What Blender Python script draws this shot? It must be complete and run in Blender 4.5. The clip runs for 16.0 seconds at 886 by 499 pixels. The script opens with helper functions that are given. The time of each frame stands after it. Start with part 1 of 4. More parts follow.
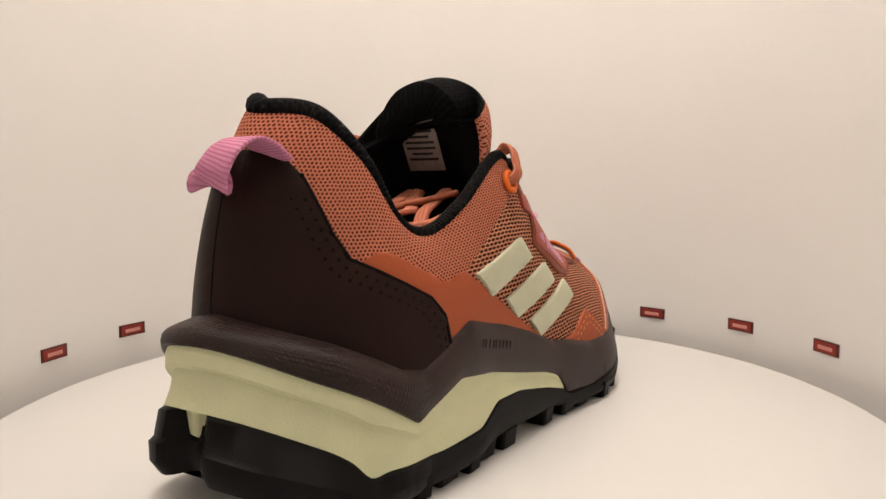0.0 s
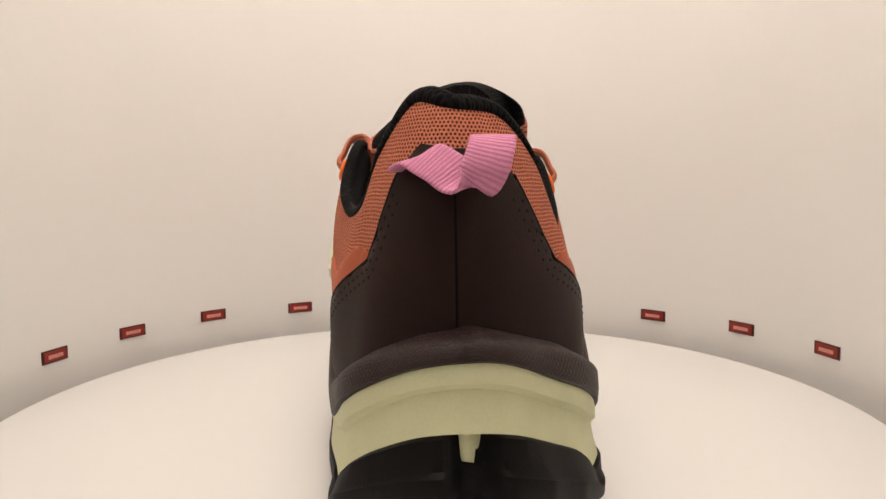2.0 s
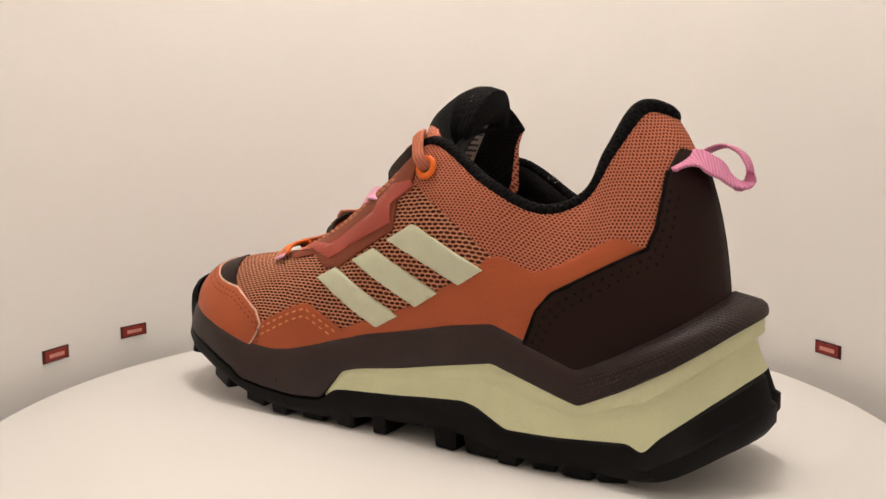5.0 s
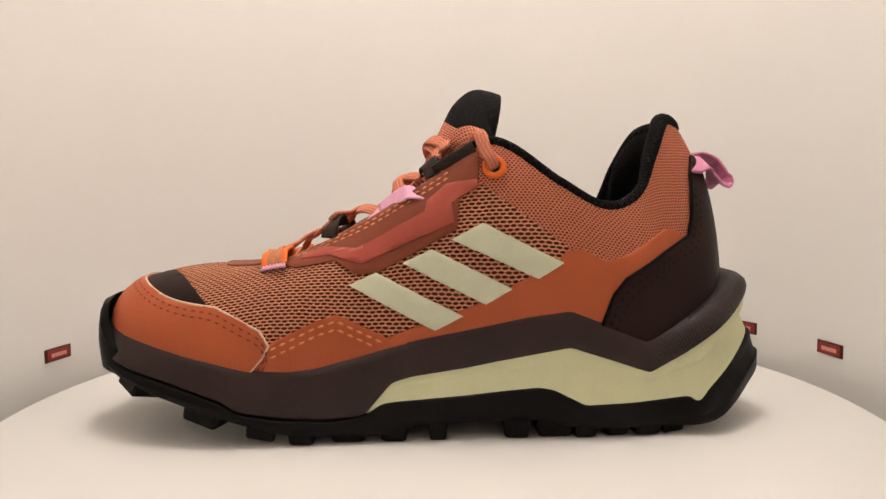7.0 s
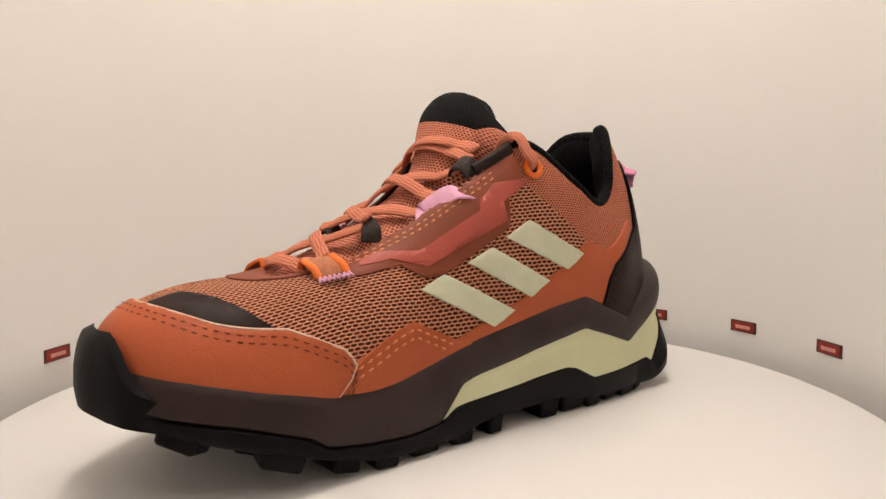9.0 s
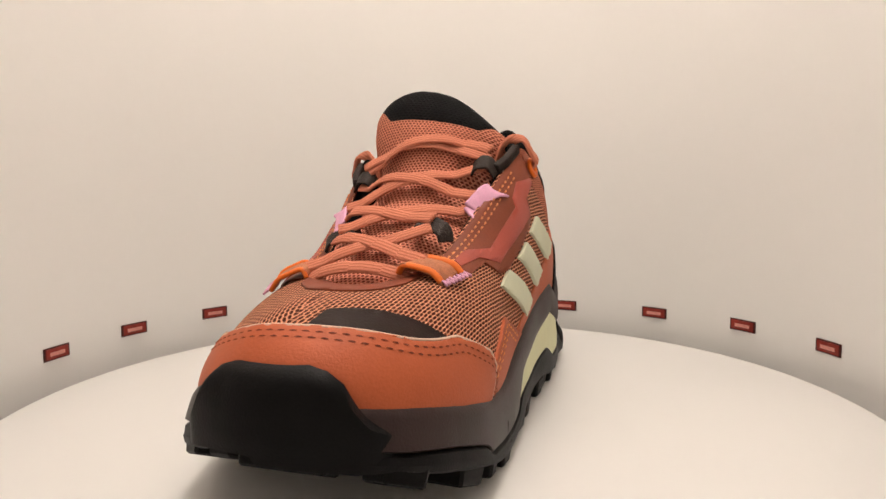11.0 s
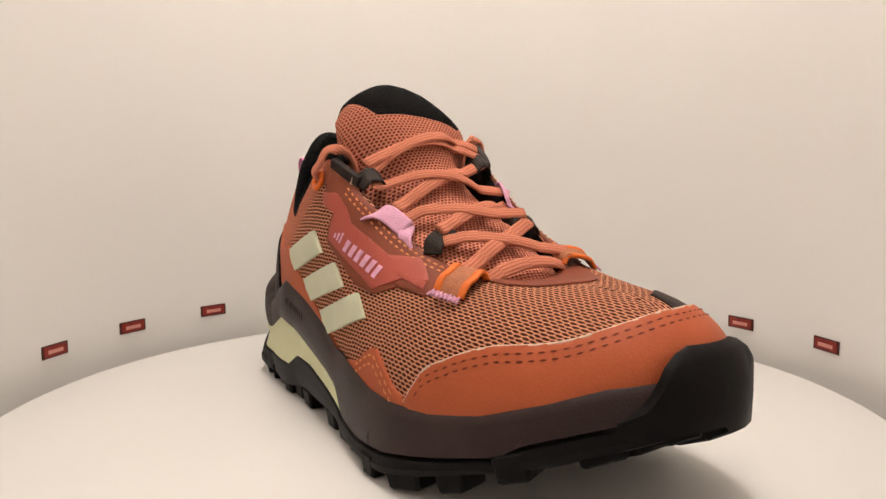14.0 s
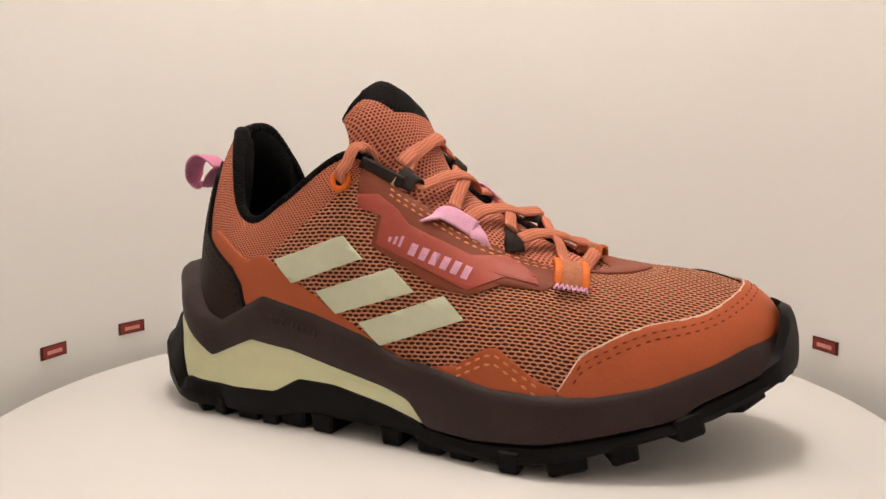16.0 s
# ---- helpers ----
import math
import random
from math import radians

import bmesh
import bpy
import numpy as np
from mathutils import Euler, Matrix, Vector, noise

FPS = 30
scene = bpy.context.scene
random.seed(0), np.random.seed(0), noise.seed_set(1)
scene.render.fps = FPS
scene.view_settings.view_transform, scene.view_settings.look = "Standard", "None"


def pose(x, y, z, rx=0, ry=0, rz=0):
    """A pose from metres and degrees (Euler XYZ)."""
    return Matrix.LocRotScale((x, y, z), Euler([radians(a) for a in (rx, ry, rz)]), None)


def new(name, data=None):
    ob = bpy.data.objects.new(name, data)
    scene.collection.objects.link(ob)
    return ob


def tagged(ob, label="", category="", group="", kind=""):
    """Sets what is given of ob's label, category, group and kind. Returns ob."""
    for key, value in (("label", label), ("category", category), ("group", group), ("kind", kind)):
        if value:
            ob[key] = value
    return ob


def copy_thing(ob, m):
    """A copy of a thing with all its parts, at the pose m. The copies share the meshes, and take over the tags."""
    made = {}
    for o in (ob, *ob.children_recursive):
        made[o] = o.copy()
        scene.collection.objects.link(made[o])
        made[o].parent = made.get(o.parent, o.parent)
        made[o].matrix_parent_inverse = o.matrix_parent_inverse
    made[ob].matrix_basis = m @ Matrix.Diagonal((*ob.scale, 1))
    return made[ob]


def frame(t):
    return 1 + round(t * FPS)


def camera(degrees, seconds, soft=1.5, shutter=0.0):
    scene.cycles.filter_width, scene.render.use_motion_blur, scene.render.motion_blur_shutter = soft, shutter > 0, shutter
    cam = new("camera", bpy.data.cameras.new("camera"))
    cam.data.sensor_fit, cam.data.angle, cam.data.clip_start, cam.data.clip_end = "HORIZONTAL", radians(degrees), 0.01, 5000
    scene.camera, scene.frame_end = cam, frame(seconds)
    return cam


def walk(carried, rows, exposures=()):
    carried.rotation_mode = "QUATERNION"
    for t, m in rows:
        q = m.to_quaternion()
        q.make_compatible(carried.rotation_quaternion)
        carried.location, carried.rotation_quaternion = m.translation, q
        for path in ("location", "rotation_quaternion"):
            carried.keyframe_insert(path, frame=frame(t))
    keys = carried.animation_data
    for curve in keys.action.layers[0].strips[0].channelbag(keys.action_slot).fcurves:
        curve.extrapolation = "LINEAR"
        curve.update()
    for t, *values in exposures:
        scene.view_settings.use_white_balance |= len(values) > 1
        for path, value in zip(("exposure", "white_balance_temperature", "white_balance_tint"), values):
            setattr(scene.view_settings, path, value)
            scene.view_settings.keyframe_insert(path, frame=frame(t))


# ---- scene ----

# camera: a phone on a stand before a small turntable booth; it sways by a fraction of a degree
EYE = (0.0, -0.306, 0.100)
cam = camera(64.97, 16.0, soft=1.5)


def aim(yaw, pitch):
    return pose(*EYE, 90 - pitch, 0, -yaw) @ pose(0, 0, 0, 0, 0, -0.35)


walk(cam, [(0.0, aim(0.65, 5.36)), (1.0, aim(0.60, 5.25)), (2.0, aim(0.60, 5.17)), (2.75, aim(0.59, 5.13)), (3.5, aim(0.60, 5.14)), (4.5, aim(0.57, 5.22)),
           (7.0, aim(0.41, 5.30)), (9.0, aim(0.45, 5.30)), (11.5, aim(0.52, 5.43)), (12.5, aim(0.58, 5.52)), (13.5, aim(0.60, 5.60)), (14.5, aim(0.64, 5.57)), (16.0, aim(0.69, 5.54))])

# ---- light: one round diffuse lamp in the booth's lid, room light outside as fill ----
world = bpy.data.worlds.new("world")
scene.world = world
world.use_nodes = True
world.node_tree.nodes["Background"].inputs[0].default_value = (1.0, 0.91, 0.84, 1)
# even world light, raised to brighten the shoe's near side through the opening
world.node_tree.nodes["Background"].inputs[1].default_value = 1.2

LAMP_Z = 1.245


def area(name, size, power, colour, m):
    d = bpy.data.lights.new(name, "AREA")
    d.shape, d.size, d.energy, d.color = "DISK", size, power, colour
    ob = new(name, d)
    ob.matrix_world = m
    return ob


area("lid_lamp", 0.20, 4.55, (1.0, 0.912, 0.848), pose(0, 0, LAMP_Z))

# ---- materials ----


class Nodes:
    """A small builder of node materials."""

    def __init__(self, name):
        self.mat = bpy.data.materials.new(name)
        self.mat.use_nodes = True
        self.t = self.mat.node_tree
        self.bsdf = self.t.nodes["Principled BSDF"]

    def add(self, kind, **inputs):
        n = self.t.nodes.new(kind)
        for k, v in inputs.items():
            key = int(k[1:]) if k[0] == "i" and k[1:].isdigit() else k.replace("_", " ")
            self.put(n.inputs[key], v)
        return n

    def put(self, socket, v):
        if isinstance(v, bpy.types.NodeSocket):
            self.t.links.new(v, socket)
        else:
            socket.default_value = v

    def math(self, op, a, b=0.0, c=0.0):
        n = self.add("ShaderNodeMath", i0=a, i1=b, i2=c)
        n.operation = op
        return n.outputs[0]

    def step(self, x, lo, hi):
        n = self.add("ShaderNodeMapRange", Value=x, From_Min=lo, From_Max=hi)
        n.interpolation_type = "SMOOTHSTEP"
        return n.outputs[0]

    def mix(self, f, a, b):
        n = self.t.nodes.new("ShaderNodeMix")
        n.data_type = "RGBA"
        self.put(n.inputs[0], f)
        self.put(n.inputs[6], a)
        self.put(n.inputs[7], b)
        return n.outputs[2]

    def noise(self, vec, scale, detail=3.0):
        return self.add("ShaderNodeTexNoise", Vector=vec, Scale=scale, Detail=detail).outputs[0]

    def bump(self, h, dist, strength=1.0):
        n = self.add("ShaderNodeBump", Height=h, Distance=dist, Strength=strength)
        self.put(self.bsdf.inputs["Normal"], n.outputs[0])

    def set(self, **kw):
        for k, v in kw.items():
            self.put(self.bsdf.inputs[k.replace("_", " ")], v)
        return self.mat

    def coords(self):
        return self.add("ShaderNodeTexCoord").outputs["Object"]


def rgb(r, g, b):
    return (r, g, b, 1.0)


def plain(name, colour, rough=0.5, vary=0.15, scale=60.0, grain=900.0, depth=0.0002, sheen=0.0, spec=0.35):
    """Paint, rubber, leather or foam: a colour that wanders a little, with fine grain."""
    n = Nodes(name)
    co = n.coords()
    big, fine = n.noise(co, scale), n.noise(co, grain, 2.0)
    dark = rgb(*(c * (1 - vary) for c in colour))
    light = rgb(*(min(1, c * (1 + vary)) for c in colour))
    f = n.math("ADD", n.math("MULTIPLY", big, 0.6), n.math("MULTIPLY", fine, 0.4))
    col = n.mix(n.step(f, 0.3, 0.7), dark, light)
    n.bump(fine, depth)
    r = n.math("ADD", n.math("MULTIPLY", big, 0.15), rough - 0.07)
    return n.set(Base_Color=col, Roughness=r, Sheen_Weight=sheen, Specular_IOR_Level=spec)


def dots(n, u, v, pu, pv, ru, rv):
    """A staggered lattice of oval holes in metres: 1 on the yarn, 0 in a hole."""
    row = n.math("FLOOR", n.math("DIVIDE", v, pv))
    shift = n.math("MULTIPLY", n.math("FLOORED_MODULO", row, 2.0), 0.5)
    cu = n.math("SUBTRACT", n.math("FRACT", n.math("ADD", n.math("DIVIDE", u, pu), shift)), 0.5)
    cv = n.math("SUBTRACT", n.math("FRACT", n.math("DIVIDE", v, pv)), 0.5)
    d = n.math("SQRT", n.math("ADD", n.math("POWER", n.math("ABSOLUTE", n.math("DIVIDE", cu, ru)), 2.0),
                              n.math("POWER", n.math("ABSOLUTE", n.math("DIVIDE", cv, rv)), 2.0)))
    return n.step(d, 0.72, 1.2)


def uv_split(n):
    uv = n.add("ShaderNodeSeparateXYZ", Vector=n.add("ShaderNodeUVMap").outputs[0])
    return uv.outputs[0], uv.outputs[1]


def knit(name, yarn, hole, pu, pv, ru, rv, depth=0.0006):
    n = Nodes(name)
    u, v = uv_split(n)
    co = n.coords()
    wob = n.math("MULTIPLY", n.math("SUBTRACT", n.noise(co, 220.0), 0.5), 0.0007)
    h = dots(n, n.math("ADD", u, wob), n.math("ADD", v, wob), pu, pv, ru, rv)
    fine = n.noise(co, 1500.0, 2.0)
    y = n.mix(fine, rgb(*(c * 0.8 for c in yarn)), rgb(*(c * 1.2 for c in yarn)))
    n.bump(n.math("ADD", h, n.math("MULTIPLY", fine, 0.2)), depth)
    return n.set(Base_Color=n.mix(h, rgb(*hole), y), Roughness=0.85, Specular_IOR_Level=0.12)


def upper_cloth():
    """Two knits in one sheet: coarse slotted mesh on vamp and quarters, fine mesh round the collar."""
    n = Nodes("upper_mesh")
    u, v = uv_split(n)
    co = n.coords()
    xyz = n.add("ShaderNodeSeparateXYZ", Vector=co)
    x, z = xyz.outputs[0], xyz.outputs[2]
    wob = n.math("MULTIPLY", n.math("SUBTRACT", n.noise(co, 160.0), 0.5), 0.0012)
    uu, vv = n.math("ADD", u, wob), n.math("ADD", v, wob)
    coarse = dots(n, uu, vv, 0.0027, 0.00165, 0.46, 0.37)
    fine = dots(n, uu, vv, 0.00160, 0.00116, 0.32, 0.36)
    # the seam between the two runs from the eyelet back down to the rear side panel
    zone = n.step(n.math("SUBTRACT", n.math("MULTIPLY", x, 0.735), z), -0.1130, -0.1124)
    h = n.math("ADD", n.math("MULTIPLY", zone, coarse), n.math("MULTIPLY", n.math("SUBTRACT", 1.0, zone), fine))
    grain = n.noise(co, 1500.0, 2.0)
    y = n.mix(zone, rgb(*FINE_YARN), rgb(*COARSE_YARN))
    y = n.mix(n.math("MULTIPLY", grain, 0.45), y, rgb(0.30, 0.085, 0.035))
    hole = n.mix(zone, rgb(0.17, 0.034, 0.020), rgb(0.095, 0.024, 0.014))
    n.bump(n.math("ADD", h, n.math("MULTIPLY", grain, 0.2)), 0.0007)
    return n.set(Base_Color=n.mix(h, hole, y), Roughness=0.85, Specular_IOR_Level=0.12)


def moulded(name, colour):
    """Moulded foam skin: satin, a little dusty, with a fine dotted grip round the heel."""
    n = Nodes(name)
    co = n.coords()
    u, v = uv_split(n)
    big, fine = n.noise(co, 45.0), n.noise(co, 1300.0, 2.0)
    x = n.add("ShaderNodeSeparateXYZ", Vector=co).outputs[0]
    grip = n.math("MULTIPLY", n.step(n.math("SUBTRACT", 0.0, x), 0.078, 0.092), n.math("SUBTRACT", 1.0, dots(n, u, v, 0.0016, 0.0012, 0.36, 0.36)))
    col = n.mix(n.step(big, 0.3, 0.7), rgb(*(c * 0.84 for c in colour)), rgb(*(c * 1.18 for c in colour)))
    n.bump(n.math("ADD", n.math("MULTIPLY", grip, 1.0), n.math("MULTIPLY", fine, 0.25)), 0.0005)
    return n.set(Base_Color=col, Roughness=n.math("ADD", n.math("MULTIPLY", big, 0.16), 0.38), Specular_IOR_Level=0.3)


FINE_YARN = (0.80, 0.275, 0.165)
COARSE_YARN = (0.90, 0.40, 0.235)
UPPER = upper_cloth()
LEATHER = plain("orange_film", (0.48, 0.108, 0.040), 0.52, 0.07, 40, 1200, 0.0001, spec=0.22)
SADDLE = plain("rose_film", (0.40, 0.078, 0.052), 0.45, 0.08, 60, 1400, 0.00008, spec=0.25)
SADDLE_EDGE = plain("rust_film", (0.23, 0.056, 0.027), 0.52, 0.1, 60, 1400, 0.00008, spec=0.2)
BROWN = plain("brown_rubberised_film", (0.019, 0.0078, 0.0058), 0.5, 0.16, 50, 1500, 0.0001, spec=0.13)
RIM = moulded("brown_moulded_foam", (0.028, 0.0135, 0.0118))
FOAM = plain("pale_green_foam", (0.72, 0.72, 0.45), 0.55, 0.05, 70, 1500, 0.0001)
RUBBER = plain("black_rubber", (0.0042, 0.0034, 0.0034), 0.5, 0.3, 60, 1300, 0.0001, spec=0.12)
STRIPE = plain("pale_green_film", (0.68, 0.69, 0.50), 0.5, 0.05, 90, 1500, 0.00006)
BLACK_KNIT = knit("black_mesh", (0.007, 0.0065, 0.007), (0.002, 0.002, 0.002), 0.0022, 0.0015, 0.4, 0.4)
LINING = plain("black_lining", (0.010, 0.009, 0.010), 0.85, 0.2, 200, 1500, 0.0004)
TONGUE_KNIT = knit("tongue_mesh", (0.78, 0.285, 0.182), (0.24, 0.052, 0.030), 0.0017, 0.00125, 0.32, 0.36)
LACE = knit("rust_lace_weave", (0.67, 0.24, 0.148), (0.55, 0.18, 0.106), 0.0014, 0.012, 0.24, 1.2, 0.0002)
PINK = knit("pink_webbing", (0.74, 0.30, 0.46), (0.62, 0.22, 0.36), 0.010, 0.0013, 0.70, 0.26, 0.0002)
SOFT_PINK = plain("pale_pink_webbing", (0.78, 0.40, 0.56), 0.65, 0.08, 300, 1500, 0.0002)
PINK_THREAD = plain("pink_thread", (0.72, 0.36, 0.50), 0.6)
ORANGE = plain("neon_orange_plastic", (0.85, 0.16, 0.012), 0.4, 0.08)
ORANGE_WEB = plain("orange_webbing", (0.80, 0.17, 0.02), 0.6, 0.1)
DUSTY_WEB = plain("dusty_orange_webbing", (0.48, 0.17, 0.08), 0.7, 0.2, 400, 1500, 0.0003)
DARK_WEB = plain("dark_webbing", (0.030, 0.020, 0.016), 0.6, 0.3, 300, 1500, 0.0004, spec=0.2)
THREAD = plain("orange_thread", (0.80, 0.30, 0.11), 0.65)
RUST_THREAD = plain("rust_thread", (0.19, 0.040, 0.016), 0.7)
DARK_THREAD = plain("dark_thread", (0.004, 0.003, 0.003), 0.7, spec=0.1)
CREASE = plain("pale_cut_edge", (0.72, 0.50, 0.38), 0.6)
LABEL_CLOTH = plain("grey_label_cloth", (0.30, 0.27, 0.25), 0.7, 0.15, 300)
# label print, and the painted shade inside the eyelet rings
INK_AND_HOLE = plain("dark_ink_and_hole_shade", (0.02, 0.02, 0.02), 0.7)
WHITE_TABLE = plain("white_table_laminate", (0.74, 0.72, 0.69), 0.45, 0.006, 12, 300, 0.000005)
WHITE_WALL = plain("white_wall_sheet", (0.93, 0.91, 0.88), 0.6, 0.006, 9, 250, 0.000005)
ROOM = plain("grey_room_paint", (0.55, 0.52, 0.48), 0.8, 0.05, 3, 60, 0.0002)
RED = plain("dark_red_sticker_print", (0.30, 0.030, 0.020), 0.4, 0.15, 200)
RED_EDGE = plain("maroon_sticker_edge", (0.085, 0.016, 0.012), 0.4, 0.15, 200)
PALE_PRINT = plain("pale_sticker_print", (0.75, 0.32, 0.26), 0.5)
LID = plain("white_lid", (0.8, 0.78, 0.75), 0.6, 0.02)
METAL = plain("dark_metal_post", (0.05, 0.05, 0.05), 0.4)

# ---- mesh helpers (metres) ----


def mesh_of(name, verts, faces, uvs=None, smooth=True):
    me = bpy.data.meshes.new(name)
    me.from_pydata([tuple(map(float, v)) for v in verts], [], [tuple(map(int, f)) for f in faces])
    if uvs is not None:
        layer = me.uv_layers.new(name="UVMap")
        idx = np.zeros(len(me.loops), dtype=np.int32)
        me.loops.foreach_get("vertex_index", idx)
        layer.data.foreach_set("uv", np.asarray(uvs, dtype=np.float32)[idx].ravel())
    if smooth:
        me.polygons.foreach_set("use_smooth", [True] * len(me.polygons))
    me.update()
    return me


def from_bm(name, bm, smooth=True):
    me = bpy.data.meshes.new(name)
    bm.normal_update()
    bm.to_mesh(me)
    bm.free()
    if smooth:
        me.polygons.foreach_set("use_smooth", [True] * len(me.polygons))
    return me


def part(name, me, material, parent, label=""):
    ob = new(name, me)
    if not me.materials:
        me.materials.append(material)
    ob.parent = parent
    if label:
        ob["label"] = label
    return ob


def sharpen(me, degrees=35):
    me.set_sharp_from_angle(angle=radians(degrees))
    return me


def grid_faces(nu, nv, wrap_u=False, flip=False):
    out = []
    for i in range(nu if wrap_u else nu - 1):
        a, b = i * nv, ((i + 1) % nu) * nv
        for j in range(nv - 1):
            f = (a + j, b + j, b + j + 1, a + j + 1)
            out.append(f[::-1] if flip else f)
    return out


def rounded_box(name, sx, sy, sz, bevel, m=None, seg=2):
    bm = bmesh.new()
    bmesh.ops.create_cube(bm, size=1.0)
    bmesh.ops.scale(bm, vec=(sx, sy, sz), verts=bm.verts)
    bmesh.ops.bevel(bm, geom=bm.edges[:], offset=bevel, segments=seg, affect="EDGES")
    if m is not None:
        bm.transform(m)
    return from_bm(name, bm)


def catmull(table, q, periodic):
    """Smooth interpolation of the rows of a table at real-valued indices."""
    table = np.asarray(table, float)
    n = len(table)
    q = np.asarray(q, float)
    i = np.floor(q).astype(int)
    if not periodic:
        i = np.clip(i, 0, n - 2)
    f = (q - i)[..., None]

    def at(k):
        return table[k % n] if periodic else table[np.clip(k, 0, n - 1)]
    a, b, c, d = at(i - 1), at(i), at(i + 1), at(i + 2)
    return 0.5 * (2 * b + (c - a) * f + (2 * a - 5 * b + 4 * c - d) * f ** 2 + (3 * b - a - 3 * c + d) * f ** 3)


def sweep(name, path, width, thick, ups, n_side=10, closed=False, flat=2.6):
    """A flat rounded strip along a path; ups: the direction that its broad face looks in."""
    path, ups = np.asarray(path, float), np.asarray(ups, float)
    if ups.ndim == 1:
        ups = np.repeat(ups[None], len(path), 0)
    tang = np.roll(path, -1, 0) - np.roll(path, 1, 0) if closed else np.gradient(path, axis=0)
    tang /= np.linalg.norm(tang, axis=1)[:, None] + 1e-12
    side = np.cross(tang, ups)
    side /= np.linalg.norm(side, axis=1)[:, None] + 1e-12
    up = np.cross(side, tang)
    a = np.linspace(0, 2 * np.pi, n_side, endpoint=False)
    ca = np.sign(np.cos(a)) * np.abs(np.cos(a)) ** (2 / flat)
    sa = np.sign(np.sin(a)) * np.abs(np.sin(a)) ** (2 / flat)
    w = np.broadcast_to(np.asarray(width, float), (len(path),))
    th = np.broadcast_to(np.asarray(thick, float), (len(path),))
    v = path[:, None] + side[:, None] * (ca[None] * w[:, None] / 2)[..., None] + up[:, None] * (sa[None] * th[:, None] / 2)[..., None]
    along = np.concatenate([[0], np.cumsum(np.linalg.norm(np.diff(path, axis=0), axis=1))])
    uv = np.stack([np.broadcast_to(ca[None] * w[:, None] / 2, v.shape[:2]), np.broadcast_to(along[:, None], v.shape[:2])], -1)
    n = len(path)
    faces = []
    for i in range(n if closed else n - 1):
        for j in range(n_side):
            k, i2 = (j + 1) % n_side, (i + 1) % n
            faces.append((i * n_side + j, i * n_side + k, i2 * n_side + k, i2 * n_side + j))
    if not closed:
        faces += [tuple(range(n_side))[::-1], tuple((n - 1) * n_side + j for j in range(n_side))]
    return mesh_of(name, v.reshape(-1, 3), faces, uv.reshape(-1, 2))


def smooth_path(points, n=24):
    return catmull(points, np.linspace(0, len(points) - 1.0001, n), False)


# ---- the booth ----
WALL_R, WALL_Z0, WALL_Z1 = 0.205, -0.045, 1.25


def arc_piece(name, a0, a1, z0, z1, label):
    """A stretch of the curved white sheet; angles from the back of the booth."""
    a = np.linspace(radians(a0), radians(a1), max(8, int((a1 - a0) / 2)))
    rows = []
    for r in (WALL_R, WALL_R + 0.004):
        for z in (z0, z1):
            rows.append(np.stack([r * np.sin(a), r * np.cos(a), np.full_like(a, z)], -1))
    v = np.concatenate(rows)
    n = len(a)
    f = []
    for i in range(n - 1):
        f += [(i, i + 1, n + i + 1, n + i), (2 * n + i, 3 * n + i, 3 * n + i + 1, 2 * n + i + 1),
              (n + i, n + i + 1, 3 * n + i + 1, 3 * n + i), (i, 2 * n + i, 2 * n + i + 1, i + 1)]
    f += [(0, n, 3 * n, 2 * n), (n - 1, 3 * n - 1, 4 * n - 1, 2 * n - 1)]
    ob = new(name, sharpen(mesh_of(name, v, f)))
    ob.data.materials.append(WHITE_WALL)
    return tagged(ob, label, "wall", kind="structure")


def disc(name, r, z0, z1, bevel, material, seg=160):
    prof = [(0.0, z0), (r - bevel, z0), (r, z0 + bevel), (r, z1 - bevel), (r - bevel * 0.3, z1 - bevel * 0.3), (r - bevel, z1), (0.0, z1)]
    v, f = [], []
    for k in range(seg):
        a = 2 * math.pi * k / seg
        v += [(p[0] * math.cos(a), p[0] * math.sin(a), p[1]) for p in prof]
    m = len(prof)
    for k in range(seg):
        a, b = k * m, (k + 1) % seg * m
        f += [(a + j, b + j, b + j + 1, a + j + 1) for j in range(m - 1)]
    bm = bmesh.new()
    me0 = mesh_of(name, v, f)
    bm.from_mesh(me0)
    bmesh.ops.remove_doubles(bm, verts=bm.verts[:], dist=1e-6)
    bpy.data.meshes.remove(me0)
    me = sharpen(from_bm(name, bm), 50)
    me.materials.append(material)
    return me


arc_piece("wall_booth", -155, 155, WALL_Z0, WALL_Z1, "curved white sheet wall round the turntable")
# unseen front sheet, added to bounce light onto the shoe's near side
arc_piece("wall_bounce", 155.3, 204.7, 0.215, WALL_Z1, "unseen white sheet above the camera opening, added to bounce light back")
floor = new("floor", disc("floor", 0.9, -0.055, -0.045, 0.002, WHITE_TABLE))
tagged(floor, "white base under the turntable booth", "floor", kind="structure")
lid = new("ceiling", disc("ceiling", 0.24, WALL_Z1 + 0.002, WALL_Z1 + 0.012, 0.002, LID))
tagged(lid, "white lid that closes the booth above", "ceiling", kind="structure")

turntable = new("turntable", None)
tagged(turntable, "round white rotating display table with smooth top", "turntable")
part("tabletop", disc("tabletop", 0.1897, -0.012, 0.0, 0.0015, WHITE_TABLE), WHITE_TABLE, turntable)
part("pedestal", disc("pedestal", 0.06, -0.045, -0.012, 0.002, METAL), METAL, turntable, "dark round pedestal below the tabletop")


